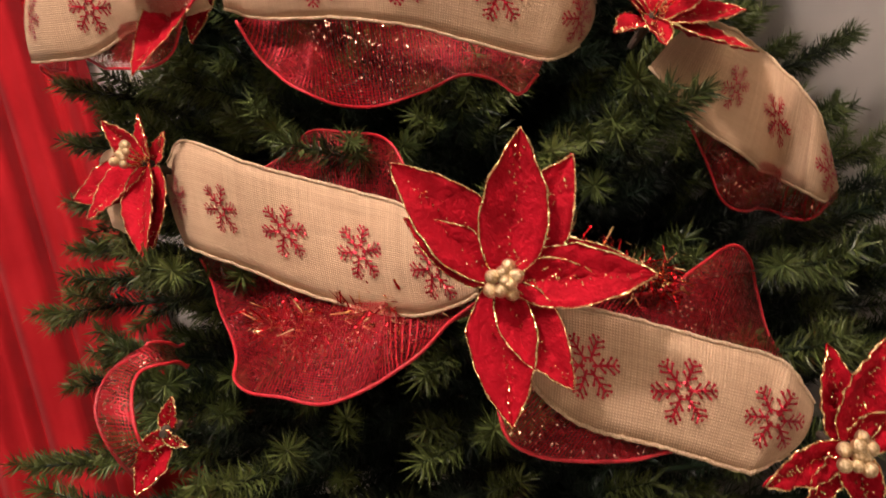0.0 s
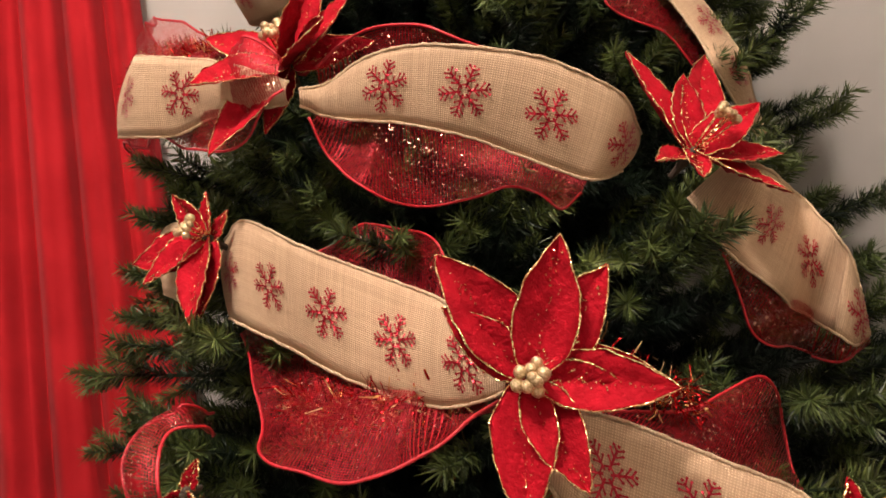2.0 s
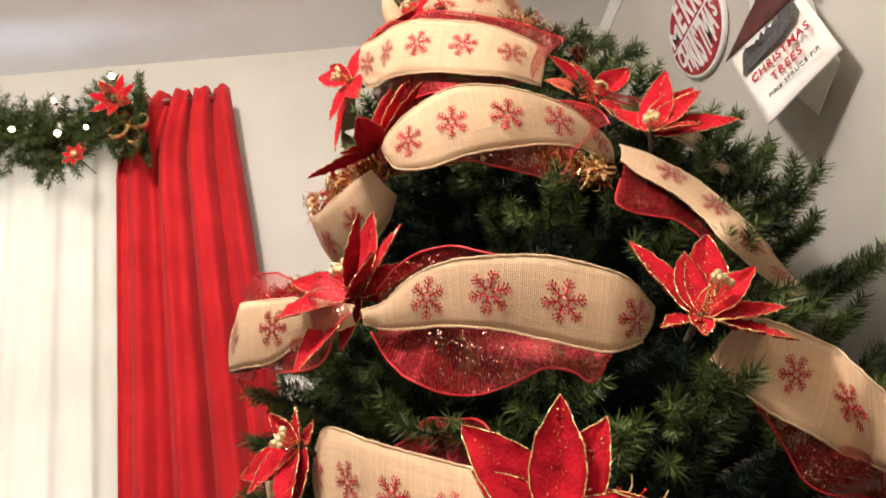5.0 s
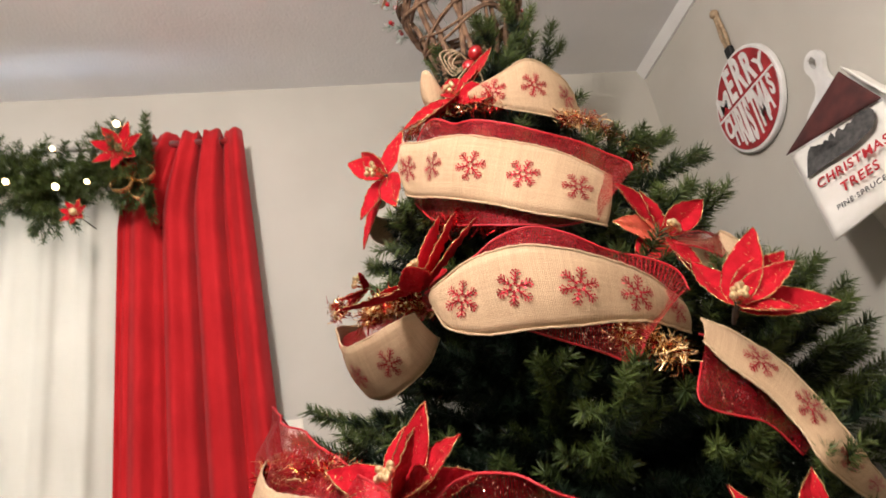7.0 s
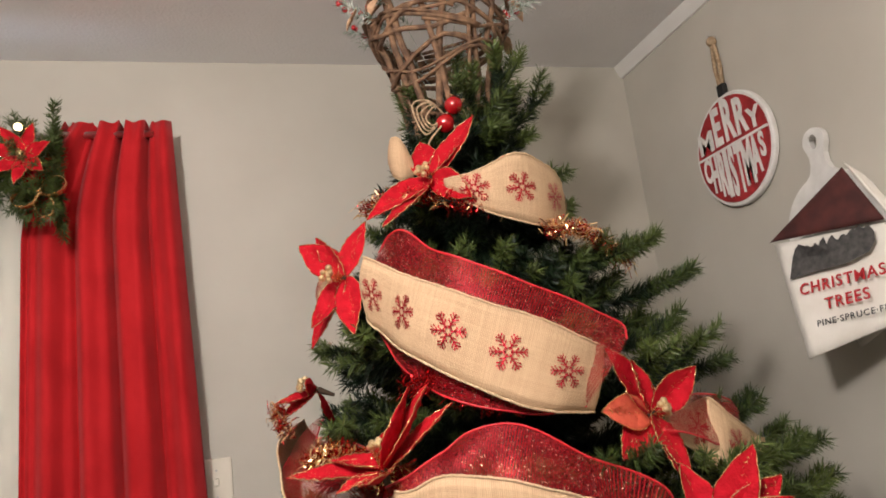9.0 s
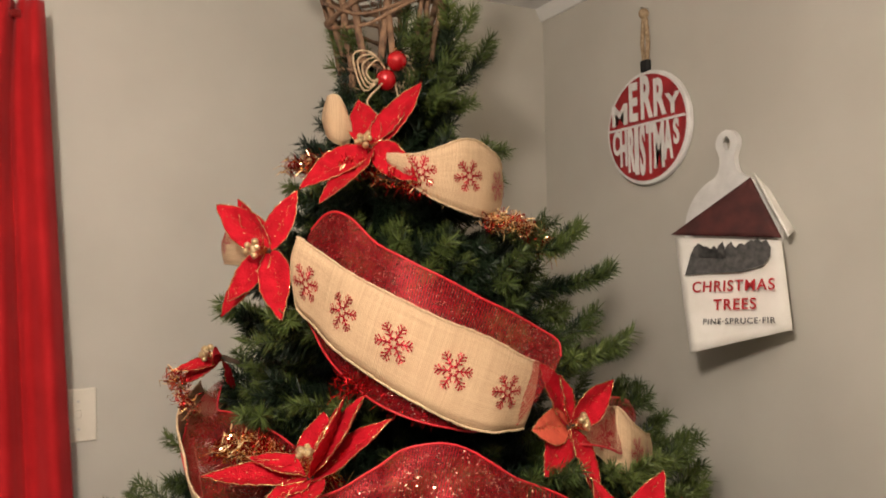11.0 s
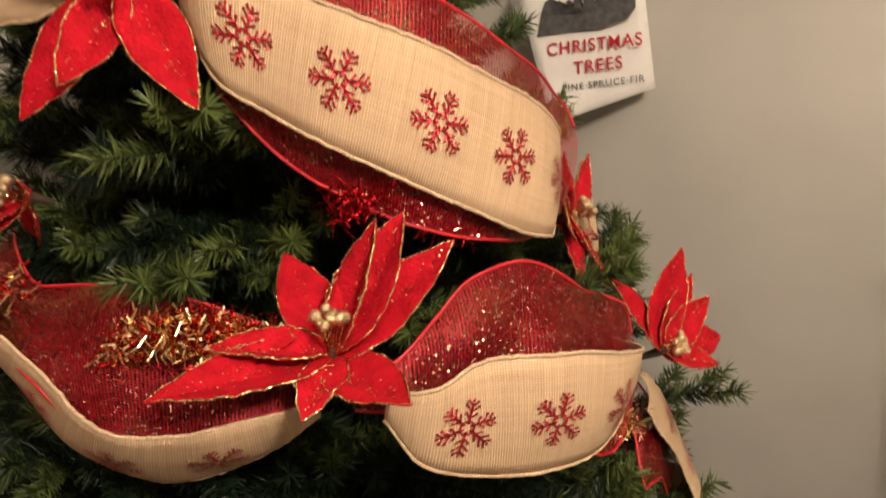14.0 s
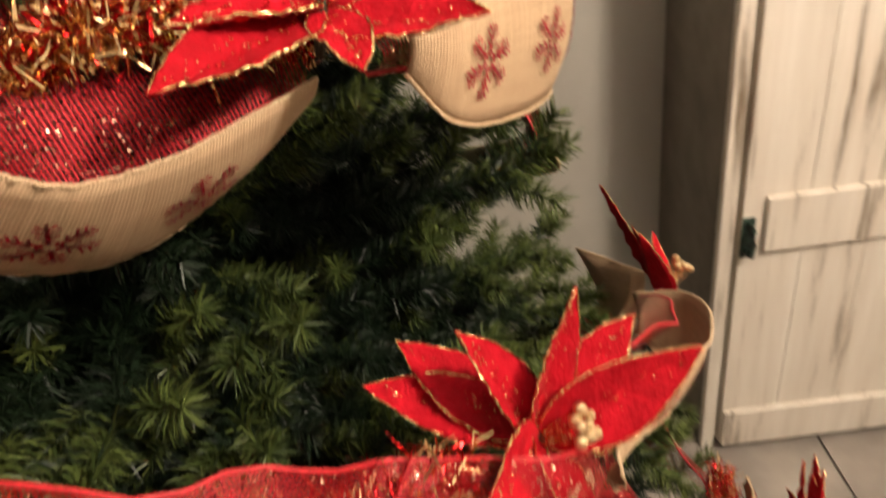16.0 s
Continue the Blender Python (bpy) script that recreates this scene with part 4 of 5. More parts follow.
for zz, a in spots:
    reach = radius_at(zz) - 0.17 * rnd.random() ** 1.5 - 0.022
    d = Vector((math.cos(a), math.sin(a)))
    if zz > 1.05:
        reach -= 0.065 * max(0.0, -d.x) * min(1.0, (zz - 1.05) * 6)
    if d.x > 0.3:
        reach += 0.07 * d.x
    gap = abs(math.degrees(math.atan2(d.y, d.x)) + 138)
    if 0.86 < zz < 1.24 and gap < 34:                          # hollow under the ribbon
        reach -= 0.34 * min(1.0, (34 - gap) / 12) * min(1.0, (zz - 0.86) / 0.08)
    reach = clear_of_ribbons(a, zz, reach)
    if d.x > 1e-3:
        reach = min(reach, (WALL_X - 0.06 - AXIS.x) / d.x)
    if d.y > 1e-3:
        reach = min(reach, (WALL_Y - 0.06 - AXIS.y) / d.y)
    if d.y > 0.55 and zz < 0.95 and rnd.random() < 0.5:
        continue                         # thinner against the wall
    ln = min(LENGTHS, key=lambda q: abs(q - reach))
    rise = math.radians(rnd.uniform(4, 20) + (18 if zz > 1.7 else 0))
    m = Matrix.Translation((0, 0, zz - reach * math.sin(rise) * 0.8)) @ Matrix.Rotation(a, 4, "Z") @ Matrix.Rotation(-rise, 4, "Y") @ Matrix.Rotation(rnd.uniform(-0.5, 0.5), 4, "X") @ Matrix.Scale(reach / ln, 4, (1, 0, 0))
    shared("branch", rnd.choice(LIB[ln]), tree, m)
for k, (zz, a) in enumerate(spots):      # short inner branches that close the view through the crown, coloured as shade
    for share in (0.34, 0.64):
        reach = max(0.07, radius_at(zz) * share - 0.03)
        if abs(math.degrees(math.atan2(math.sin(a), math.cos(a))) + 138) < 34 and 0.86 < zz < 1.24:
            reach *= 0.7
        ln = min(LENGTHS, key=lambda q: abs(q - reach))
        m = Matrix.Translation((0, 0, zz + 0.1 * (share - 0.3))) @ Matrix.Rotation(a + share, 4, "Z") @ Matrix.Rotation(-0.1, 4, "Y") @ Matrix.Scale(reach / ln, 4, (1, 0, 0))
        shared("branch", SHADELIB[ln], tree, m)
for k in range(16):                      # fuller flank beside the window
    zz = 0.70 + 0.022 * k
    a = math.radians(168 + (k * 37) % 52)
    reach = clear_of_ribbons(a, zz, radius_at(zz) - 0.05 - 0.04 * (k % 3))
    ln = min(LENGTHS, key=lambda q: abs(q - reach))
    m = Matrix.Translation((0, 0, zz - reach * 0.15)) @ Matrix.Rotation(a, 4, "Z") @ Matrix.Rotation(-0.2, 4, "Y") @ Matrix.Scale(reach / ln, 4, (1, 0, 0))
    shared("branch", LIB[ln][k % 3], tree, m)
for k in range(14):                      # fuller flank beside the signs
    zz = 0.92 + 0.022 * k
    a = math.radians(-58 + (k * 29) % 46)
    reach = clear_of_ribbons(a, zz, radius_at(zz) + 0.05 - 0.035 * (k % 3))
    ln = min(LENGTHS, key=lambda q: abs(q - reach))
    m = Matrix.Translation((0, 0, zz - reach * 0.2)) @ Matrix.Rotation(a, 4, "Z") @ Matrix.Rotation(-0.32, 4, "Y") @ Matrix.Scale(reach / ln, 4, (1, 0, 0))
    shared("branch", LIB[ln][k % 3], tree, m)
# upright leader sprays at the top
for k in range(4):
    a = k * 1.5
    m = Matrix.Translation((0, 0, 1.72 + 0.02 * k)) @ Matrix.Rotation(a, 4, "Z") @ Matrix.Rotation(-math.radians(58), 4, "Y")
    shared("branch", LIB[0.2][k % 3], tree, m)

for az, rise, ln in ((-70, 62, 0.2), (-30, 50, 0.2), (-95, 40, 0.2), (-22, 62, 0.28), (-40, 56, 0.28), (-8, 44, 0.28)):
    m = Matrix.Translation((0, 0, 1.74)) @ Matrix.Rotation(radians(az), 4, "Z") @ Matrix.Rotation(-radians(rise), 4, "Y")
    shared("branch", LIB[ln][1], tree, m)

# ---- ribbon cloth ----


def sheet(rows, bow, across=8, per=10, ripple=0.0, seed=0):
    """Points of a ribbon: grid[i][j], i along, j from the lower to the upper edge; with the length run so far."""
    s = spline(rows, per)
    grid, run, last = [], [], None
    for i, r in enumerate(s):
        c, h = Vector(r[:3]), Vector(r[3:])
        t = Vector(s[min(i + 1, len(s) - 1)][:3]) - Vector(s[max(i - 1, 0)][:3])
        n = t.cross(h).normalized()
        if n.dot(Vector((c.x - AXIS.x, c.y - AXIS.y, 0))) < 0:
            n = -n
        run.append(0.0 if last is None else run[-1] + (c - last).length)
        last = c
        line = []
        for j in range(across + 1):
            v = 2 * j / across - 1
            p = c + h * v + n * (bow * (1 - v * v))
            if ripple:
                q = p * 14
                p = p + n * ripple * noise.noise(q + Vector((seed, 0, 0))) + h.normalized() * ripple * 0.9 * noise.noise(q * 0.8 + Vector((0, seed + 7, 0))) * abs(v)
            line.append(p)
        grid.append(line)
    return grid, run


def ribbon_bm(grid, run):
    bm = bmesh.new()
    uv = bm.loops.layers.uv.new("UVMap")
    vs = [[bm.verts.new(p) for p in line] for line in grid]
    n = len(grid[0]) - 1
    wid = max((line[0] - line[-1]).length for line in grid)
    for i in range(len(grid) - 1):
        for j in range(n):
            f = bm.faces.new((vs[i][j], vs[i + 1][j], vs[i + 1][j + 1], vs[i][j + 1]))
            for lp, (a, b) in zip(f.loops, ((i, j), (i + 1, j), (i + 1, j + 1), (i, j + 1))):
                lp[uv].uv = (run[a], wid * b / n)
    return bm


def flake_quads(rng):
    """Strokes of a six-armed snowflake of radius 1: slim quads, with forked arms and dots."""
    quads = []

    def stroke(x0, y0, x1, y1, w):
        d = math.hypot(x1 - x0, y1 - y0)
        nx, ny = -(y1 - y0) / d * w, (x1 - x0) / d * w
        quads.append([(x0 - nx, y0 - ny), (x1 - nx, y1 - ny), (x1 + nx, y1 + ny), (x0 + nx, y0 + ny)])
    for k in range(6):
        a = math.tau * k / 6 + 0.26
        c, s = math.cos(a), math.sin(a)
        stroke(0.12 * c, 0.12 * s, 0.84 * c, 0.84 * s, 0.042)
        e = a + math.tau / 6
        stroke(0.26 * c, 0.26 * s, 0.26 * math.cos(e), 0.26 * math.sin(e), 0.03)
        for r, ln in ((0.34, 0.24), (0.56, 0.30), (0.76, 0.22)):
            for sg in (-0.85, 0.85):
                b = a + sg
                stroke(r * c, r * s, r * c + ln * math.cos(b), r * s + ln * math.sin(b), 0.028)
                quads.append([(r * c + ln * math.cos(b) + 0.058 * math.cos(q), r * s + ln * math.sin(b) + 0.058 * math.sin(q)) for q in (0.4, 1.97, 3.54, 5.11)])
        quads.append([(0.93 * c + 0.062 * math.cos(q), 0.93 * s + 0.062 * math.sin(q)) for q in (0.4, 1.97, 3.54, 5.11)])
    return quads


FLAKES = flake_quads(random.Random(1))


def snowflake(grid, run, s_mid, v_mid, rad, parent):
    """A glitter snowflake printed on the ribbon, just proud of the cloth on its outer side."""
    n = len(grid[0]) - 1
    bm = bmesh.new()

    def on(s, v):
        i = int(np.clip(np.searchsorted(run, s) - 1, 0, len(run) - 2))
        f = min(max((s - run[i]) / max(run[i + 1] - run[i], 1e-6), 0), 1)
        wid = max(((grid[i][0] - grid[i][-1]).length), 0.02)
        b = min(max(v / wid + 0.5, 0.02), 0.98) * n
        j = min(int(b), n - 1)
        g = b - j
        a0 = grid[i][j].lerp(grid[i + 1][j], f)
        a1 = grid[i][j + 1].lerp(grid[i + 1][j + 1], f)
        nr = (grid[i + 1][j] - grid[i][j]).cross(grid[i][j + 1] - grid[i][j]).normalized()
        p = a0.lerp(a1, g)
        if nr.dot(Vector((p.x - AXIS.x, p.y - AXIS.y, 0))) < 0:
            nr = -nr
        return p + nr * 0.0022
    for k, q in enumerate(FLAKES):
        bm.faces.new([bm.verts.new(on(s_mid + x * rad, v_mid + y * rad)) for x, y in q])
    part("snowflake", bm, FLAKE, parent)


def burlap(key, first, step, label, bow=0.006, rad=0.0262):
    rows = RUNS[key]
    grid, run = sheet(rows, bow, ripple=0.004, seed=len(key) + ord(key[-1]))
    ob = thing("burlap_ribbon", (0, 0, 0), label, "ribbon", "burlap ribbon runs on the tree")
    cloth(part("band", ribbon_bm(grid, run), BURLAP, ob, smooth=True), 0.0012)
    for j in (0, -1):
        rr = random.Random(ord(key[-1]) + j)
        pts = [line[j] + Vector((rr.uniform(-1, 1), rr.uniform(-1, 1), rr.uniform(-1, 1))) * 0.0006 for line in grid]
        part("stitched_edge", tube(bmesh.new(), pts, 0.0018, 5), FRINGE, ob, smooth=True)
    s = first
    while s < run[-1] - 0.012:
        wid = (Vector(grid[int(np.searchsorted(run, s))][0]) - grid[int(np.searchsorted(run, s))][-1]).length
        if wid > 0.04:
            snowflake(grid, run, s, 0.0, min(rad, wid * 0.42), ob)
        s += step
    return ob


def deco(key, label, bow=0.012, ripple=0.012):
    ripple = 0.03 if key == "mesh_d" else 0.006 if key == "mesh_i" else ripple
    bow = -0.03 if key in ("mesh_a", "mesh_c") else bow
    grid, run = sheet(RUNS[key], bow, across=12, ripple=ripple, seed=ord(key[-1]) * 3)
    ob = thing("mesh_ribbon", (0, 0, 0), label, "ribbon", "red mesh ribbon runs on the tree")
    part("net", ribbon_bm(grid, run), NET, ob, smooth=True)
    for j in (0, -1):
        part("wired_edge", tube(bmesh.new(), [line[j] for line in grid], 0.0016, 5), REDEDGE, ob, smooth=True)
    return ob


BL = "tan burlap ribbon printed with red glitter snowflakes"
for key, first, step in (("burlap_a", 0.042, 0.081), ("burlap_b", 0.072, 0.074), ("burlap_c", 0.018, 0.084), ("burlap_d", 0.13, 0.09), ("burlap_e", 0.088, 0.086),
                         ("burlap_f", 0.066, 0.08), ("burlap_g", 0.09, 0.085), ("burlap_h", 0.08, 0.08), ("burlap_i", 0.088, 0.083),
                         ("burlap_j", 0.08, 0.08), ("burlap_k", 0.06, 0.075), ("burlap_l", 0.5, 0.08), ("burlap_m", 0.5, 0.08), ("burlap_n", 0.07, 0.08)):
    burlap(key, first, step, BL)
for key in [k for k in RUNS if k.startswith("mesh")]:
    deco(key, "see-through red deco mesh ribbon with wired edges")

# ---- poinsettias ----


def petal_bms(length, width, curl, cup, seed):
    """A pointed leaf along +x with raised mid-vein, ripples and drooping tip; and its glittered rim."""
    rnd = random.Random(seed)
    n, mm = 26, 8
    bm, rim_l, rim_r = bmesh.new(), [], []
    grid = []
    sway = rnd.uniform(-0.12, 0.12)
    for i in range(n + 1):
        u = i / n
        w = width * 0.5 * (math.sin(math.pi * min(u ** 0.82, 1.0)) ** 0.85) * (1.0 - 0.12 * u) + 0.0022 * (1 - u)
        line = []
        for j in range(mm + 1):
            v = 2 * j / mm - 1
            z = curl * u * u * length + cup * abs(v) ** 1.5 * w + 0.0019 * math.sin(u * 46 - abs(v) * 9) * math.sin(math.pi * u) * (1 - 0.5 * abs(v)) + 0.0025 * noise.noise(Vector((u * 4 + seed, v * 2, 0)))
            z -= 0.0028 * math.exp(-(v * 4) ** 2) * math.sin(math.pi * u)
            y = v * w + sway * length * u * u + 0.002 * noise.noise(Vector((u * 7, seed, v)))
            line.append(bm.verts.new((length * u, y, z)))
        grid.append(line)
        rim_l.append(line[0].co.copy())
        rim_r.append(line[-1].co.copy())
    for i in range(n):
        for j in range(mm):
            bm.faces.new((grid[i][j], grid[i + 1][j], grid[i + 1][j + 1], grid[i][j + 1]))
    rim = bmesh.new()
    pts = rim_l + rim_r[-2::-1]
    pts = [p + Vector((0, 0, 0.0006 * rnd.uniform(-1, 1))) for p in pts]
    tube(rim, pts, [0.00075 * rnd.uniform(0.5, 1.6) for _ in pts], 5)
    vein = bmesh.new()                     # scattered glitter along the vein
    for _ in range(44):
        i = rnd.randint(3, n - 3)
        j = mm // 2 + rnd.choice((-1, 0, 0, 0, 1))
        c = grid[i][j].co + Vector((rnd.uniform(-0.5, 0.5) * length / n, rnd.uniform(-0.0015, 0.0015), 0.0012))
        r = rnd.uniform(0.0004, 0.0011)
        bmesh.ops.create_icosphere(vein, subdivisions=0, radius=r, matrix=Matrix.Translation(c))
    return bm, rim, vein


# centre, beads' offset from it, and each petal's reach from centre to tip
BLOOMS = {
    'a': ((0.215, 0.488, 0.592), (-0.007, -0.019, 0.001),
        [(-0.050, 0.016, 0.104), (-0.056, 0.016, 0.061), (0.039, -0.022, 0.099), (0.065, -0.034, 0.072), (0.093, -0.040, -0.002), (0.071, -0.034, -0.023), (-0.033, -0.005, -0.100), (0.016, -0.023, -0.087), (0.096, -0.043, -0.021)]),
    'b': ((0.005, 0.830, 0.775), (-0.025, -0.022, 0.012),
        [(-0.086, 0.055, -0.018), (-0.075, 0.040, -0.030), (-0.035, -0.040, -0.096), (-0.017, -0.030, -0.090), (0.003, -0.005, 0.053), (-0.032, 0.020, 0.057), (0.025, -0.020, 0.025)]),
    'c': ((0.462, 0.572, 0.776), (0.024, -0.034, 0.030),
        [(-0.044, 0.028, 0.119), (0.022, 0.022, 0.096), (0.091, 0.060, 0.114), (0.086, -0.020, 0.036), (0.093, -0.017, -0.011), (0.072, -0.032, -0.063), (-0.062, -0.027, -0.004), (-0.032, -0.042, -0.031)]),
    'd': ((0.376, 0.376, 0.433), (-0.007, -0.019, 0.001),
        [(0.007, -0.003, 0.068), (0.043, -0.019, 0.064), (-0.059, 0.014, -0.007), (0.047, -0.024, 0.015), (-0.036, 0.008, -0.034), (0.005, -0.009, -0.049)]),
    'e': ((0.107, 0.770, 0.953), (-0.019, -0.034, 0.028),
        [(0.043, -0.042, 0.101), (0.025, 0.034, 0.095), (0.074, -0.082, 0.042), (0.086, -0.052, 0.013), (-0.109, -0.034, -0.029), (-0.097, -0.008, -0.103), (-0.029, 0.002, -0.076), (0.028, -0.105, 0.012), (-0.087, 0.030, 0.047), (0.041, 0.115, 0.050), (0.063, 0.097, 0.056), (0.011, -0.120, 0.051)]),
    'f': ((-0.039, 0.656, 0.531), (-0.007, -0.019, 0.001),
        [(0.009, -0.004, 0.027), (-0.022, 0.005, -0.011), (0.013, -0.008, -0.016), (-0.034, 0.002, -0.043)]),
    'h': ((0.360, 1.035, 1.712), (-0.024, -0.024, 0.011),
        [(-0.008, 0.065, 0.088), (0.093, -0.001, 0.111), (0.080, 0.010, 0.088), (-0.129, 0.004, -0.053), (-0.097, -0.045, -0.105), (0.052, -0.080, -0.055)]),
    'i': ((0.196, 1.045, 1.550), (-0.032, -0.024, 0.003),
        [(-0.065, 0.055, 0.080), (-0.038, 0.035, 0.082), (0.036, -0.012, 0.093), (-0.069, 0.095, -0.090), (0.004, -0.075, -0.097), (-0.046, 0.025, -0.080)]),
    'j': ((0.575, 0.825, 1.280), (0.014, -0.025, 0.010),
        [(-0.045, -0.005, 0.107), (-0.019, 0.000, 0.080), (0.087, 0.010, 0.060), (-0.093, -0.048, 0.022), (0.027, -0.043, -0.087), (0.000, -0.035, -0.090), (-0.075, -0.050, -0.055)]),
    'k': ((0.194, 0.868, 1.252), (-0.009, -0.010, 0.038),
        [(0.052, 0.087, 0.063), (0.041, -0.040, 0.096), (0.069, -0.048, 0.090), (0.086, -0.070, 0.077), (-0.113, 0.082, -0.002), (-0.064, 0.072, 0.020), (-0.044, -0.096, -0.014), (-0.067, -0.033, -0.012)]),
    'n': ((0.150, 1.170, 1.380), (-0.030, -0.010, 0.012),
        [(-0.073, 0.013, -0.022), (-0.066, 0.035, -0.036), (-0.020, -0.050, 0.015), (0.030, 0.060, -0.060)]),
    'm': ((0.586, 0.716, 1.122), (-0.004, -0.026, 0.015),
        [(0.059, 0.006, 0.111), (0.086, -0.004, 0.073), (0.085, -0.026, 0.044), (0.120, -0.048, -0.019), (-0.020, 0.060, 0.090), (0.044, -0.051, -0.037)]),
}


def poinsettia(key, label):
    place, beads, petals = BLOOMS[key]
    axis = Vector(beads).normalized()
    side = axis.cross(Vector((0, 0, 1)) if abs(axis.z) < 0.9 else Vector((1, 0, 0))).normalized()
    m = Matrix((side, axis.cross(side), axis)).transposed().to_4x4()
    back = m.inverted().to_3x3()
    ob = thing("poinsettia", place, label, "flower", "poinsettias on the tree")
    ob.matrix_basis = Matrix.Translation(place) @ m
    rnd = random.Random(ord(key) * 7)
    for k, reach in enumerate(petals):
        d = back @ Vector(reach)
        ln = d.length
        d.normalize()
        face = Vector((0, 0, 1)) - d * d.z
        if face.length < 0.25:
            face = Vector((-d.x, -d.y, 0.3))
            face -= d * face.dot(d)
        face.normalize()
        bm, rim, vein = petal_bms(ln, min(ln * rnd.uniform(0.42, 0.50), 0.054), rnd.uniform(-0.10, 0.10), rnd.uniform(0.1, 0.4), ord(key) * 20 + k)
        folded = (key, k) == ("j", 3)          # one petal shows its coral back
        p = part("petal", bm, CORAL if folded else VELVET, ob, "coral back of a folded petal" if folded else "", smooth=True)
        cloth(p, 0.0009)
        turn = Matrix((d, face.cross(d), face)).transposed().to_4x4()
        p.matrix_basis = pose(0, 0, 0.003 * (k % 3)) @ turn @ Matrix.Rotation(rnd.uniform(-0.3, 0.3), 4, "X")
        part("gold_rim", rim, GOLD, p, "gold glitter rim", smooth=True)
        part("glitter_vein", vein, GOLD, p)
    reach = max(Vector(beads).length, 0.019)
    for k in range(0 if key == "f" else 9):
        a, r = k * 2.4, 0.0042 * math.sqrt(k)
        q = part("berry", ball(bmesh.new(), (0, 0, 0), 0.0050 * rnd.uniform(0.8, 1.15)), GOLDBEAD, ob, "pale gold bead", smooth=True)
        q.location = (r * math.cos(a), r * math.sin(a), reach + 0.004 * rnd.uniform(-1, 1))
        part("stalk", tube(bmesh.new(), [(0, 0, -0.004), (-q.location.x * 0.8, -q.location.y * 0.8, -reach)], 0.0009, 4), GOLD, q)
    part("calyx", tube(bmesh.new(), [(0, 0, -0.03), (0, 0, 0.0), (0, 0, 0.010)], [0.003, 0.006, 0.003], 8), BARK, ob)
    return ob


for key in BLOOMS:
    poinsettia(key, "red velvet poinsettia with gold glitter rims and beads")

# ---- tinsel ----


def tinsel(pts, label, count, seed, gold=0.5, spread=0.02):
    """A fluffy garland: many short foil strips round a wire."""
    rnd = random.Random(seed)
    ob = thing("tinsel_garland", (0, 0, 0), label, "tinsel", "tinsel garlands in the tree")
    path = [Vector(p) for p in spline(pts, 12)]
    part("wire", tube(bmesh.new(), path, 0.0009, 5), BARK, ob)
    for name, material, share in (("gold_fringe", TINSELGOLD, gold), ("red_fringe", TINSELRED, 1 - gold)):
        if share <= 0:
            continue
        verts, faces = [], []
        for _ in range(int(count * share)):
            p = rnd.choice(path) + Vector([rnd.gauss(0, 0.006) for _ in range(3)])
            way = Vector([rnd.gauss(0, 1) for _ in range(3)]).normalized()
            w = way.cross(Vector([rnd.gauss(0, 1) for _ in range(3)])).normalized() * rnd.uniform(0.0005, 0.0012)
            ln = spread * rnd.uniform(0.5, 1.2)
            bend = Vector([rnd.gauss(0, 0.004) for _ in range(3)])
            i = len(verts)
            verts += [p - w, p + w, p + way * ln * 0.5 + w + bend, p + way * ln * 0.5 - w + bend, p + way * ln + w * 0.6, p + way * ln - w * 0.6]
            faces += [(i, i + 1, i + 2, i + 3), (i + 3, i + 2, i + 4, i + 5)]
        me = bpy.data.meshes.new(name)
        me.from_pydata([tuple(v) for v in verts], [], faces)
        me.materials.append(material)
        o = new(name, me)
        o.parent = ob
    return ob


def ring_path(z0, z1, a0, a1, inset, n=7):
    """Points round the tree from angle a0 to a1 (degrees), just inside the ribbons."""
    out = []
    for k in range(n):
        f = k / (n - 1)
        z = z0 + (z1 - z0) * f + 0.012 * math.sin(5 * f)
        r = radius_at(z) - inset
        a = math.radians(a0 + (a1 - a0) * f)
        out.append((AXIS.x + r * math.cos(a), AXIS.y + r * math.sin(a), z))
    return out


tinsel([(0.075, 0.745, 0.585), (0.11, 0.695, 0.575), (0.15, 0.665, 0.575), (0.19, 0.63, 0.575)], "red and gold tinsel behind the mesh ribbon", 1900, 1, 0.4, 0.03)
tinsel(ring_path(0.60, 0.56, -108, -97, 0.04), "red and gold tinsel behind the mesh ribbon", 600, 2, 0.4)
tinsel(ring_path(1.035, 1.005, -166, -138, 0.02), "red and gold tinsel over the branches", 3600, 4, 0.45, 0.028)
tinsel(ring_path(1.105, 1.085, -95, -86, 0.075), "bronze gold tinsel among the branches", 700, 5, 0.9, 0.026)
tinsel(ring_path(1.268, 1.25, -153, -126, 0.08), "gold and red tinsel lying in the ribbon", 3400, 6, 0.68, 0.021)
tinsel(ring_path(1.345, 1.33, 175, 196, 0.06), "red and gold tinsel beside the looped ribbon", 320, 10, 0.5, 0.014)
tinsel(ring_path(1.59, 1.555, -78, -30, 0.03), "gold and red tinsel among the branches", 700, 7, 0.65)
tinsel(ring_path(1.69, 1.655, -165, -95, 0.02), "red and gold tinsel under the top bow", 700, 8, 0.45)
tinsel(ring_path(1.36, 1.335, -125, -105, 0.06), "red tinsel under the ribbon", 420, 9, 0.0, 0.024)

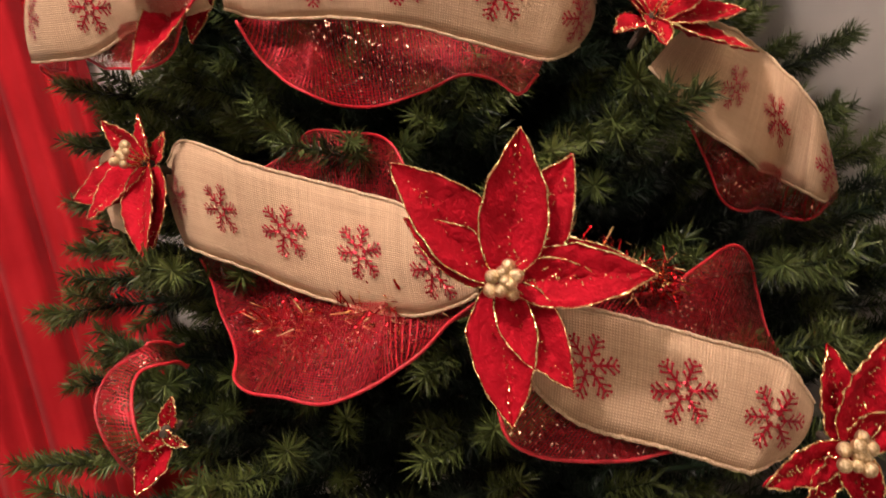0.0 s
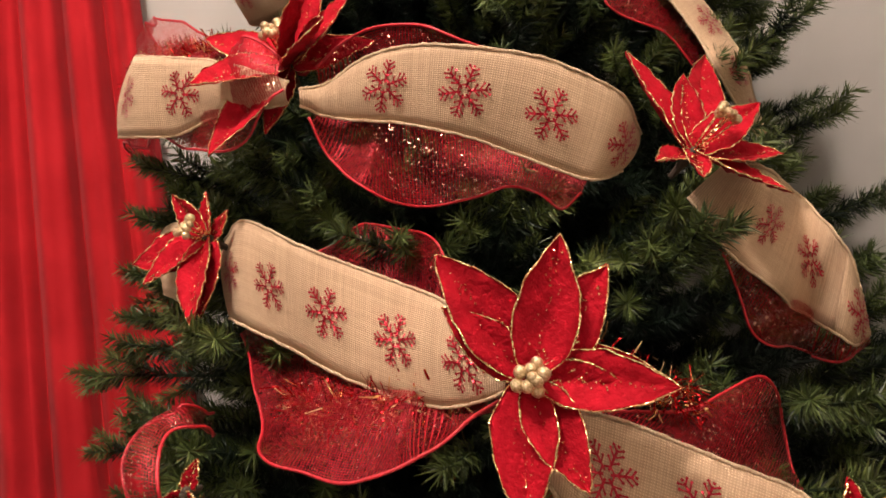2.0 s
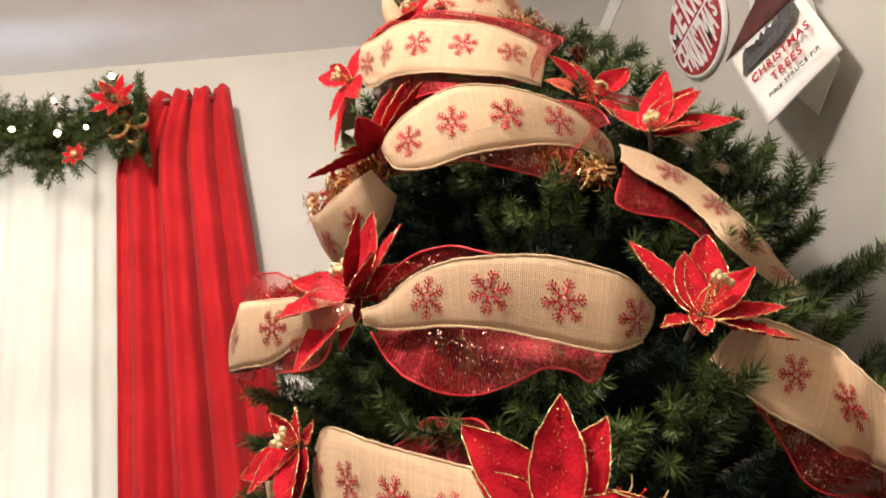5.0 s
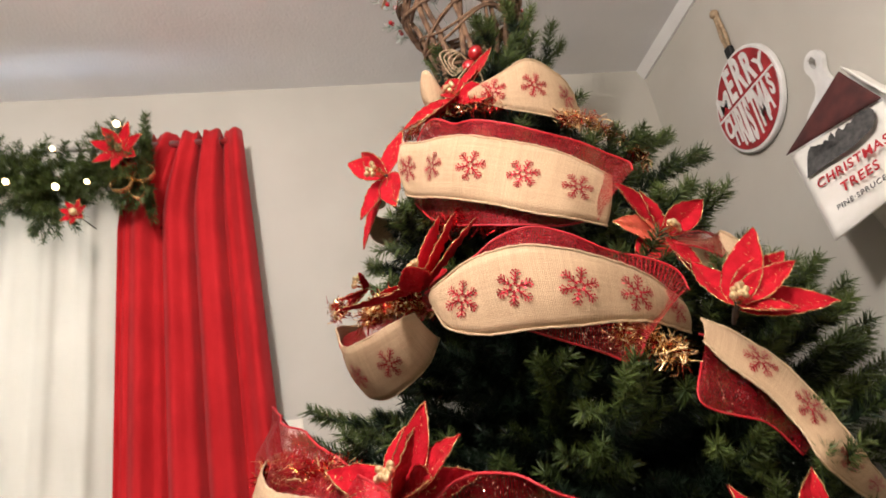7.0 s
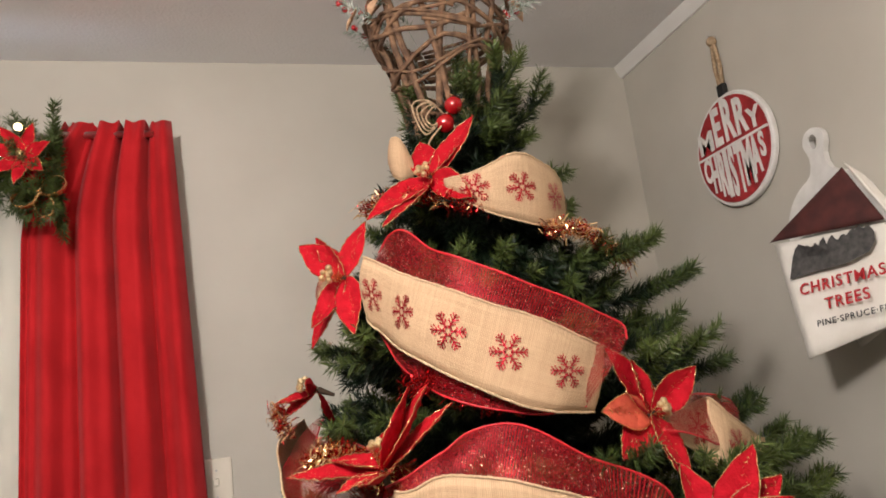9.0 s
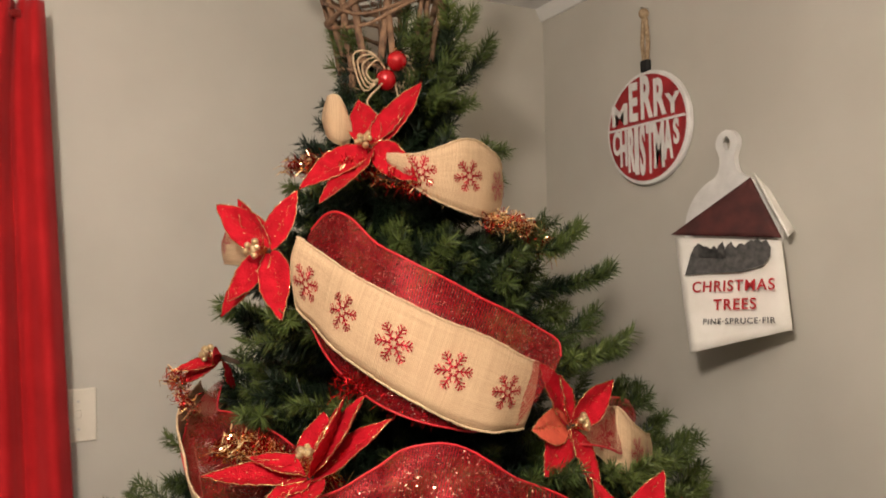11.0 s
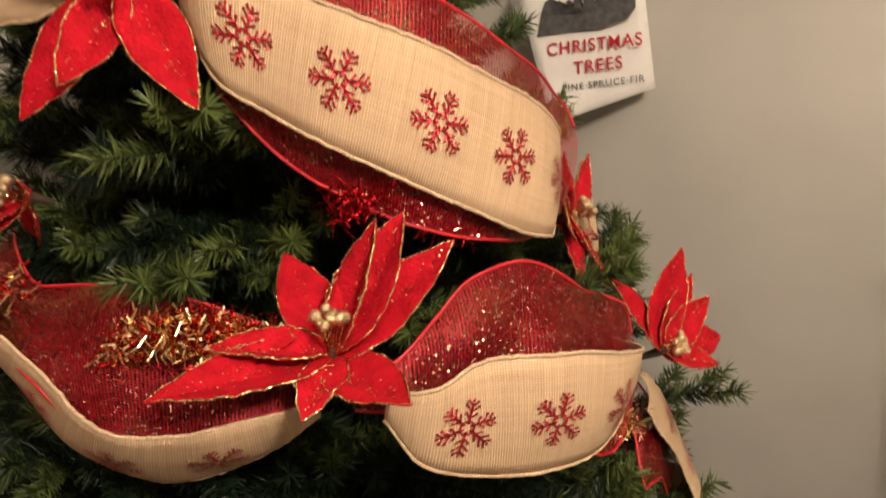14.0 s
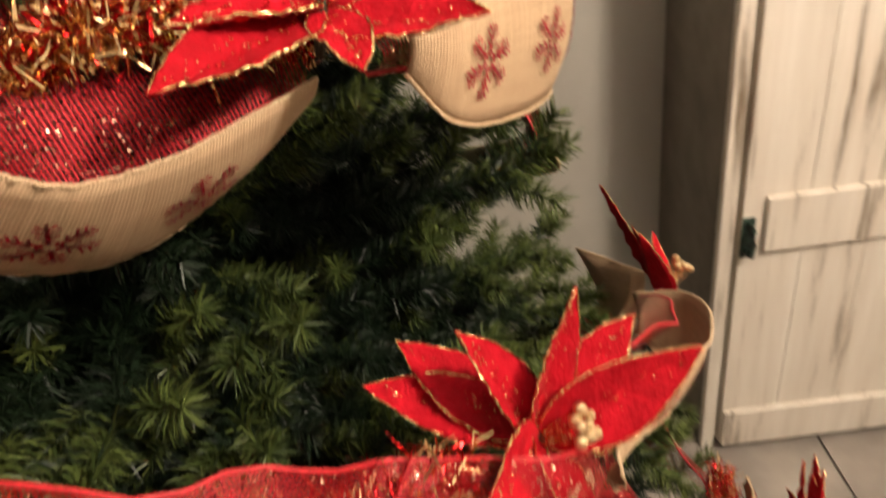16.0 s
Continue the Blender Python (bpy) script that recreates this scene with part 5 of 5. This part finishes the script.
# ---- grapevine topper ----
topper = thing("grapevine_basket", (0.462, 1.2, 1.86), "woven grapevine basket used as tree topper", "basket")
rnd = random.Random(9)
for k in range(18):
    a = k * math.tau / 18 + rnd.uniform(-0.12, 0.12)
    tw = rnd.uniform(-0.5, 0.5)
    pts = []
    for s in range(7):
        f = s / 6
        r = 0.072 + 0.075 * f ** 1.1 + rnd.uniform(-0.006, 0.006)
        aa = a + tw * f
        pts.append((r * math.cos(aa), r * math.sin(aa), -0.015 + 0.27 * f))
    part("upright_vine", tube(bmesh.new(), spline(pts, 3), 0.006 * rnd.uniform(0.7, 1.2), 6), VINE, topper, smooth=True)
for k in range(20):
    zc, th0 = rnd.choice((0.0, 0.11, 0.13, 0.2, 0.23, 0.25)), rnd.uniform(0, 6)
    pts = []
    for s in range(14):
        a = th0 + s * math.tau / 14
        zz = zc + 0.025 * math.sin(a * 2 + k) + rnd.uniform(-0.006, 0.006)
        r = 0.074 + 0.075 * max(0, (zz + 0.015) / 0.27) ** 1.1 + rnd.uniform(-0.004, 0.008)
        pts.append((r * math.cos(a), r * math.sin(a), zz))
    part("woven_vine", tube(bmesh.new(), spline(pts, 2)[:-1], 0.0046 * rnd.uniform(0.7, 1.25), 5, closed=False), VINE, topper, smooth=True)
bowt = thing("jute_bow", (0.425, 1.118, 1.865), "tan jute twine bow tied round the topper", "bow")
for k in range(9):
    s = -1 if k % 2 else 1
    w = 0.035 + 0.004 * k
    pts = [(0, 0, 0), (s * w * 0.5, -0.008, 0.012 + 0.002 * k), (s * w, -0.004, 0.004 * k - 0.01), (s * w * 0.7, -0.006, -0.02 - 0.003 * k), (0, -0.002, -0.002)]
    part("twine_loop", tube(bmesh.new(), spline(pts, 5), 0.0019, 5), ROPE, bowt, smooth=True)
for s in (-1, 1):
    part("twine_tail", tube(bmesh.new(), spline([(0, 0, 0), (s * 0.012, -0.01, -0.025), (s * 0.03 - 0.01, -0.006, -0.06), (s * 0.018, -0.01, -0.085)], 5), 0.002, 5), ROPE, bowt, smooth=True)
for c, r in (((0.443, 1.112, 1.882), 0.0185), ((0.424, 1.118, 1.848), 0.019)):
    b = thing("bauble", c, "shiny red round bauble", "bauble", "red baubles on the topper")
    part("globe", ball(bmesh.new(), (0, 0, 0), r, 24, 16), REDBALL, b, smooth=True)
    part("cap", tube(bmesh.new(), [(0, 0.004, r - 0.002), (0, 0.006, r + 0.005)], 0.004, 8), GOLD, b)
# frosted sprigs with berries and paper leaves in the basket
for k in range(16):
    a = k * 2.4
    rr = 0.06 + 0.03 * rnd.random()
    base = Vector((AXIS.x + rr * 0.6 * math.cos(a), AXIS.y + rr * 0.6 * math.sin(a), 2.05))
    tip = Vector((AXIS.x + (rr + 0.13) * math.cos(a), AXIS.y + (rr + 0.13) * math.sin(a), 2.08 + rnd.uniform(0.0, 0.12)))
    s = thing("frosted_sprig", base, "frosted evergreen sprig with red berries in the basket", "sprig", "sprigs in the basket")
    verts, faces = [], []
    d = tip - base
    stem(verts, faces, [Vector((0, 0, -0.06)), d * 0.5 + Vector((0, 0, 0.012)), d], 0.0016, 0.0008)
    sprig(verts, faces, rnd, d * 0.25, d, 110, 0.022)
    me = bpy.data.meshes.new("needles")
    me.from_pydata([tuple(v) for v in verts], [], faces)
    me.materials.append(FROST)
    new("needles", me).parent = s
    for q in range(3):
        c = d * rnd.uniform(0.5, 1.0) + Vector((rnd.uniform(-0.015, 0.015), rnd.uniform(-0.015, 0.015), rnd.uniform(-0.005, 0.02)))
        part("berry", ball(bmesh.new(), c, 0.0062), BERRY, s, smooth=True)
    if k % 4 == 0:
        bm, rim, vein = petal_bms(0.05, 0.034, -0.2, 0.2, k)
        rim.free()
        vein.free()
        lf = part("paper_leaf", bm, LEAFTAN, s, smooth=True)
        cloth(lf, 0.0006)
        lf.matrix_basis = Matrix.Translation(d * 0.8) @ Matrix.Rotation(a, 4, "Z") @ Matrix.Rotation(0.9, 4, "Y")

# ---- garland over the window ----
gar = thing("window_garland", (0, 0, 0), "green pine garland with warm lights over the window", "garland")
verts, faces = [], []
rnd = random.Random(21)
gpath = [Vector((-2.0 + 1.66 * k / 30, 1.60 + 0.02 * math.sin(k), 1.985 - 0.05 * abs(math.sin(k * 0.55)))) for k in range(31)]
for p in gpath + [q - Vector((0, 0, 0.065)) for q in gpath[::2]]:
    clump = 0.5 + 0.5 * math.sin(p.x * 31.0 + 0.8)
    for q in range(int(8 + 34 * clump)):
        way = Vector((rnd.uniform(-1, 1), rnd.uniform(-1.0, 0.25), rnd.uniform(-1.2, 0.7))).normalized()
        if p.x > -0.42 and way.x > 0.2:
            way.x = 0.1
        ln = rnd.uniform(0.05, 0.085) + 0.04 * clump
        stem(verts, faces, [p, p + way * ln], 0.0018, 0.001)
        sprig(verts, faces, rnd, p + way * ln * 0.3, p + way * ln, 90, 0.021)
for k, (dx, ln) in enumerate(((-1.85, 0.2), (-1.4, 0.24), (-1.0, 0.2), (-0.615, 0.27), (-0.625, 0.2), (-0.605, 0.24), (-0.53, 0.16), (-0.80, 0.15), (-0.35, -0.12))):
    a = Vector((dx, 1.585, 2.0))
    sprig(verts, faces, rnd, a, a + Vector((0.01, 0, -ln * 0.85)), 240, 0.024)
me = bpy.data.meshes.new("greenery")
me.from_pydata([tuple(v) for v in verts], [], faces)
me.materials.append(NEEDLE)
new("greenery", me).parent = gar
for k in range(30):
    p = gpath[k] + Vector((rnd.uniform(-0.03, 0.03), -0.125, rnd.uniform(-0.15, 0.03)))
    b = part("bulb", ball(bmesh.new(), p, 0.0055 + 0.003 * rnd.random()), BULB, gar, "lit warm white bulb", smooth=True)
    part("socket", tube(bmesh.new(), [p + Vector((0, 0.004, 0)), p + Vector((0, 0.022, 0.004))], 0.004, 6), BARK, b)
for gx, gz, sc in ((-0.385, 1.945, 0.78), (-1.2, 1.95, 0.8), (-0.485, 1.775, 0.4), (-1.6, 1.9, 0.7)):
    f = thing("poinsettia", (gx, 1.50, gz), "red velvet poinsettia on the window garland", "flower", "poinsettias on the garland")
    f.matrix_basis = Matrix.Translation((gx, 1.505, gz)) @ pose(0, 0, 0, 90, 0, -15)
    for k in range(7):
        bm, rim, vein = petal_bms(0.095 * sc, 0.04 * sc, 0.1, 0.2, 300 + k)
        p = part("petal", bm, VELVET, f, smooth=True)
        cloth(p, 0.0009)
        p.matrix_basis = Matrix.Rotation(k * math.tau / 7 + 0.2, 4, "Z") @ Matrix.Rotation(-0.25, 4, "Y")
        part("gold_rim", rim, GOLD, p, smooth=True)
        vein.free()
    part("berry", ball(bmesh.new(), (0, 0, 0.012), 0.009), GOLDBEAD, f, smooth=True)
    part("stem_wire", tube(bmesh.new(), [(0, 0, 0.01), (0, 0, -0.09)], 0.0015, 5), BARK, f)
bow = thing("gold_ribbon_bow", (-0.36, 1.53, 1.87), "shiny gold mesh ribbon bow on the garland", "bow")
for k in range(4):
    a0 = 0.5 + k * 1.5
    loop = bmesh.new()
    n = 20
    rows = [[loop.verts.new(((0.030 + 0.026 * math.cos(q * math.tau / n)) * math.cos(a0) - 0.018 * math.sin(q * math.tau / n) * math.sin(a0), w,
                             (0.030 + 0.026 * math.cos(q * math.tau / n)) * math.sin(a0) + 0.018 * math.sin(q * math.tau / n) * math.cos(a0))) for q in range(n)] for w in (-0.012, 0.012)]
    for q in range(n):
        loop.faces.new((rows[0][q], rows[0][(q + 1) % n], rows[1][(q + 1) % n], rows[1][q]))
    cloth(part("loop", loop, GOLD, bow, smooth=True), 0.0008)
bb = thing("bauble", (-0.375, 1.545, 1.915), "shiny red bauble on the garland", "bauble")
part("globe", ball(bmesh.new(), (0, 0, 0), 0.026, 24, 16), REDBALL, bb, smooth=True)
part("cap", tube(bmesh.new(), [(0, 0, 0.024), (0, 0, 0.034)], 0.005, 8), GOLD, bb)

# ---- floor tiles ----
TS = 0.33
bm = bmesh.new()
box(bm, -TS / 2 + 0.003, TS / 2 - 0.003, -TS / 2 + 0.003, TS / 2 - 0.003, -0.0059, 0.0, bevel=0.0015)
tile_mesh = mesh_of("tile", bm, TILE, False)
nx, ny = int((WALL_X - WEST) / TS), int((WALL_Y - SOUTH) / TS)
for i in range(nx):
    for j in range(ny):
        shared("tile", tile_mesh, floor, Matrix.Translation((WALL_X - 0.02 - TS * (i + 0.5), WALL_Y - 0.02 - TS * (j + 0.5), 0)))
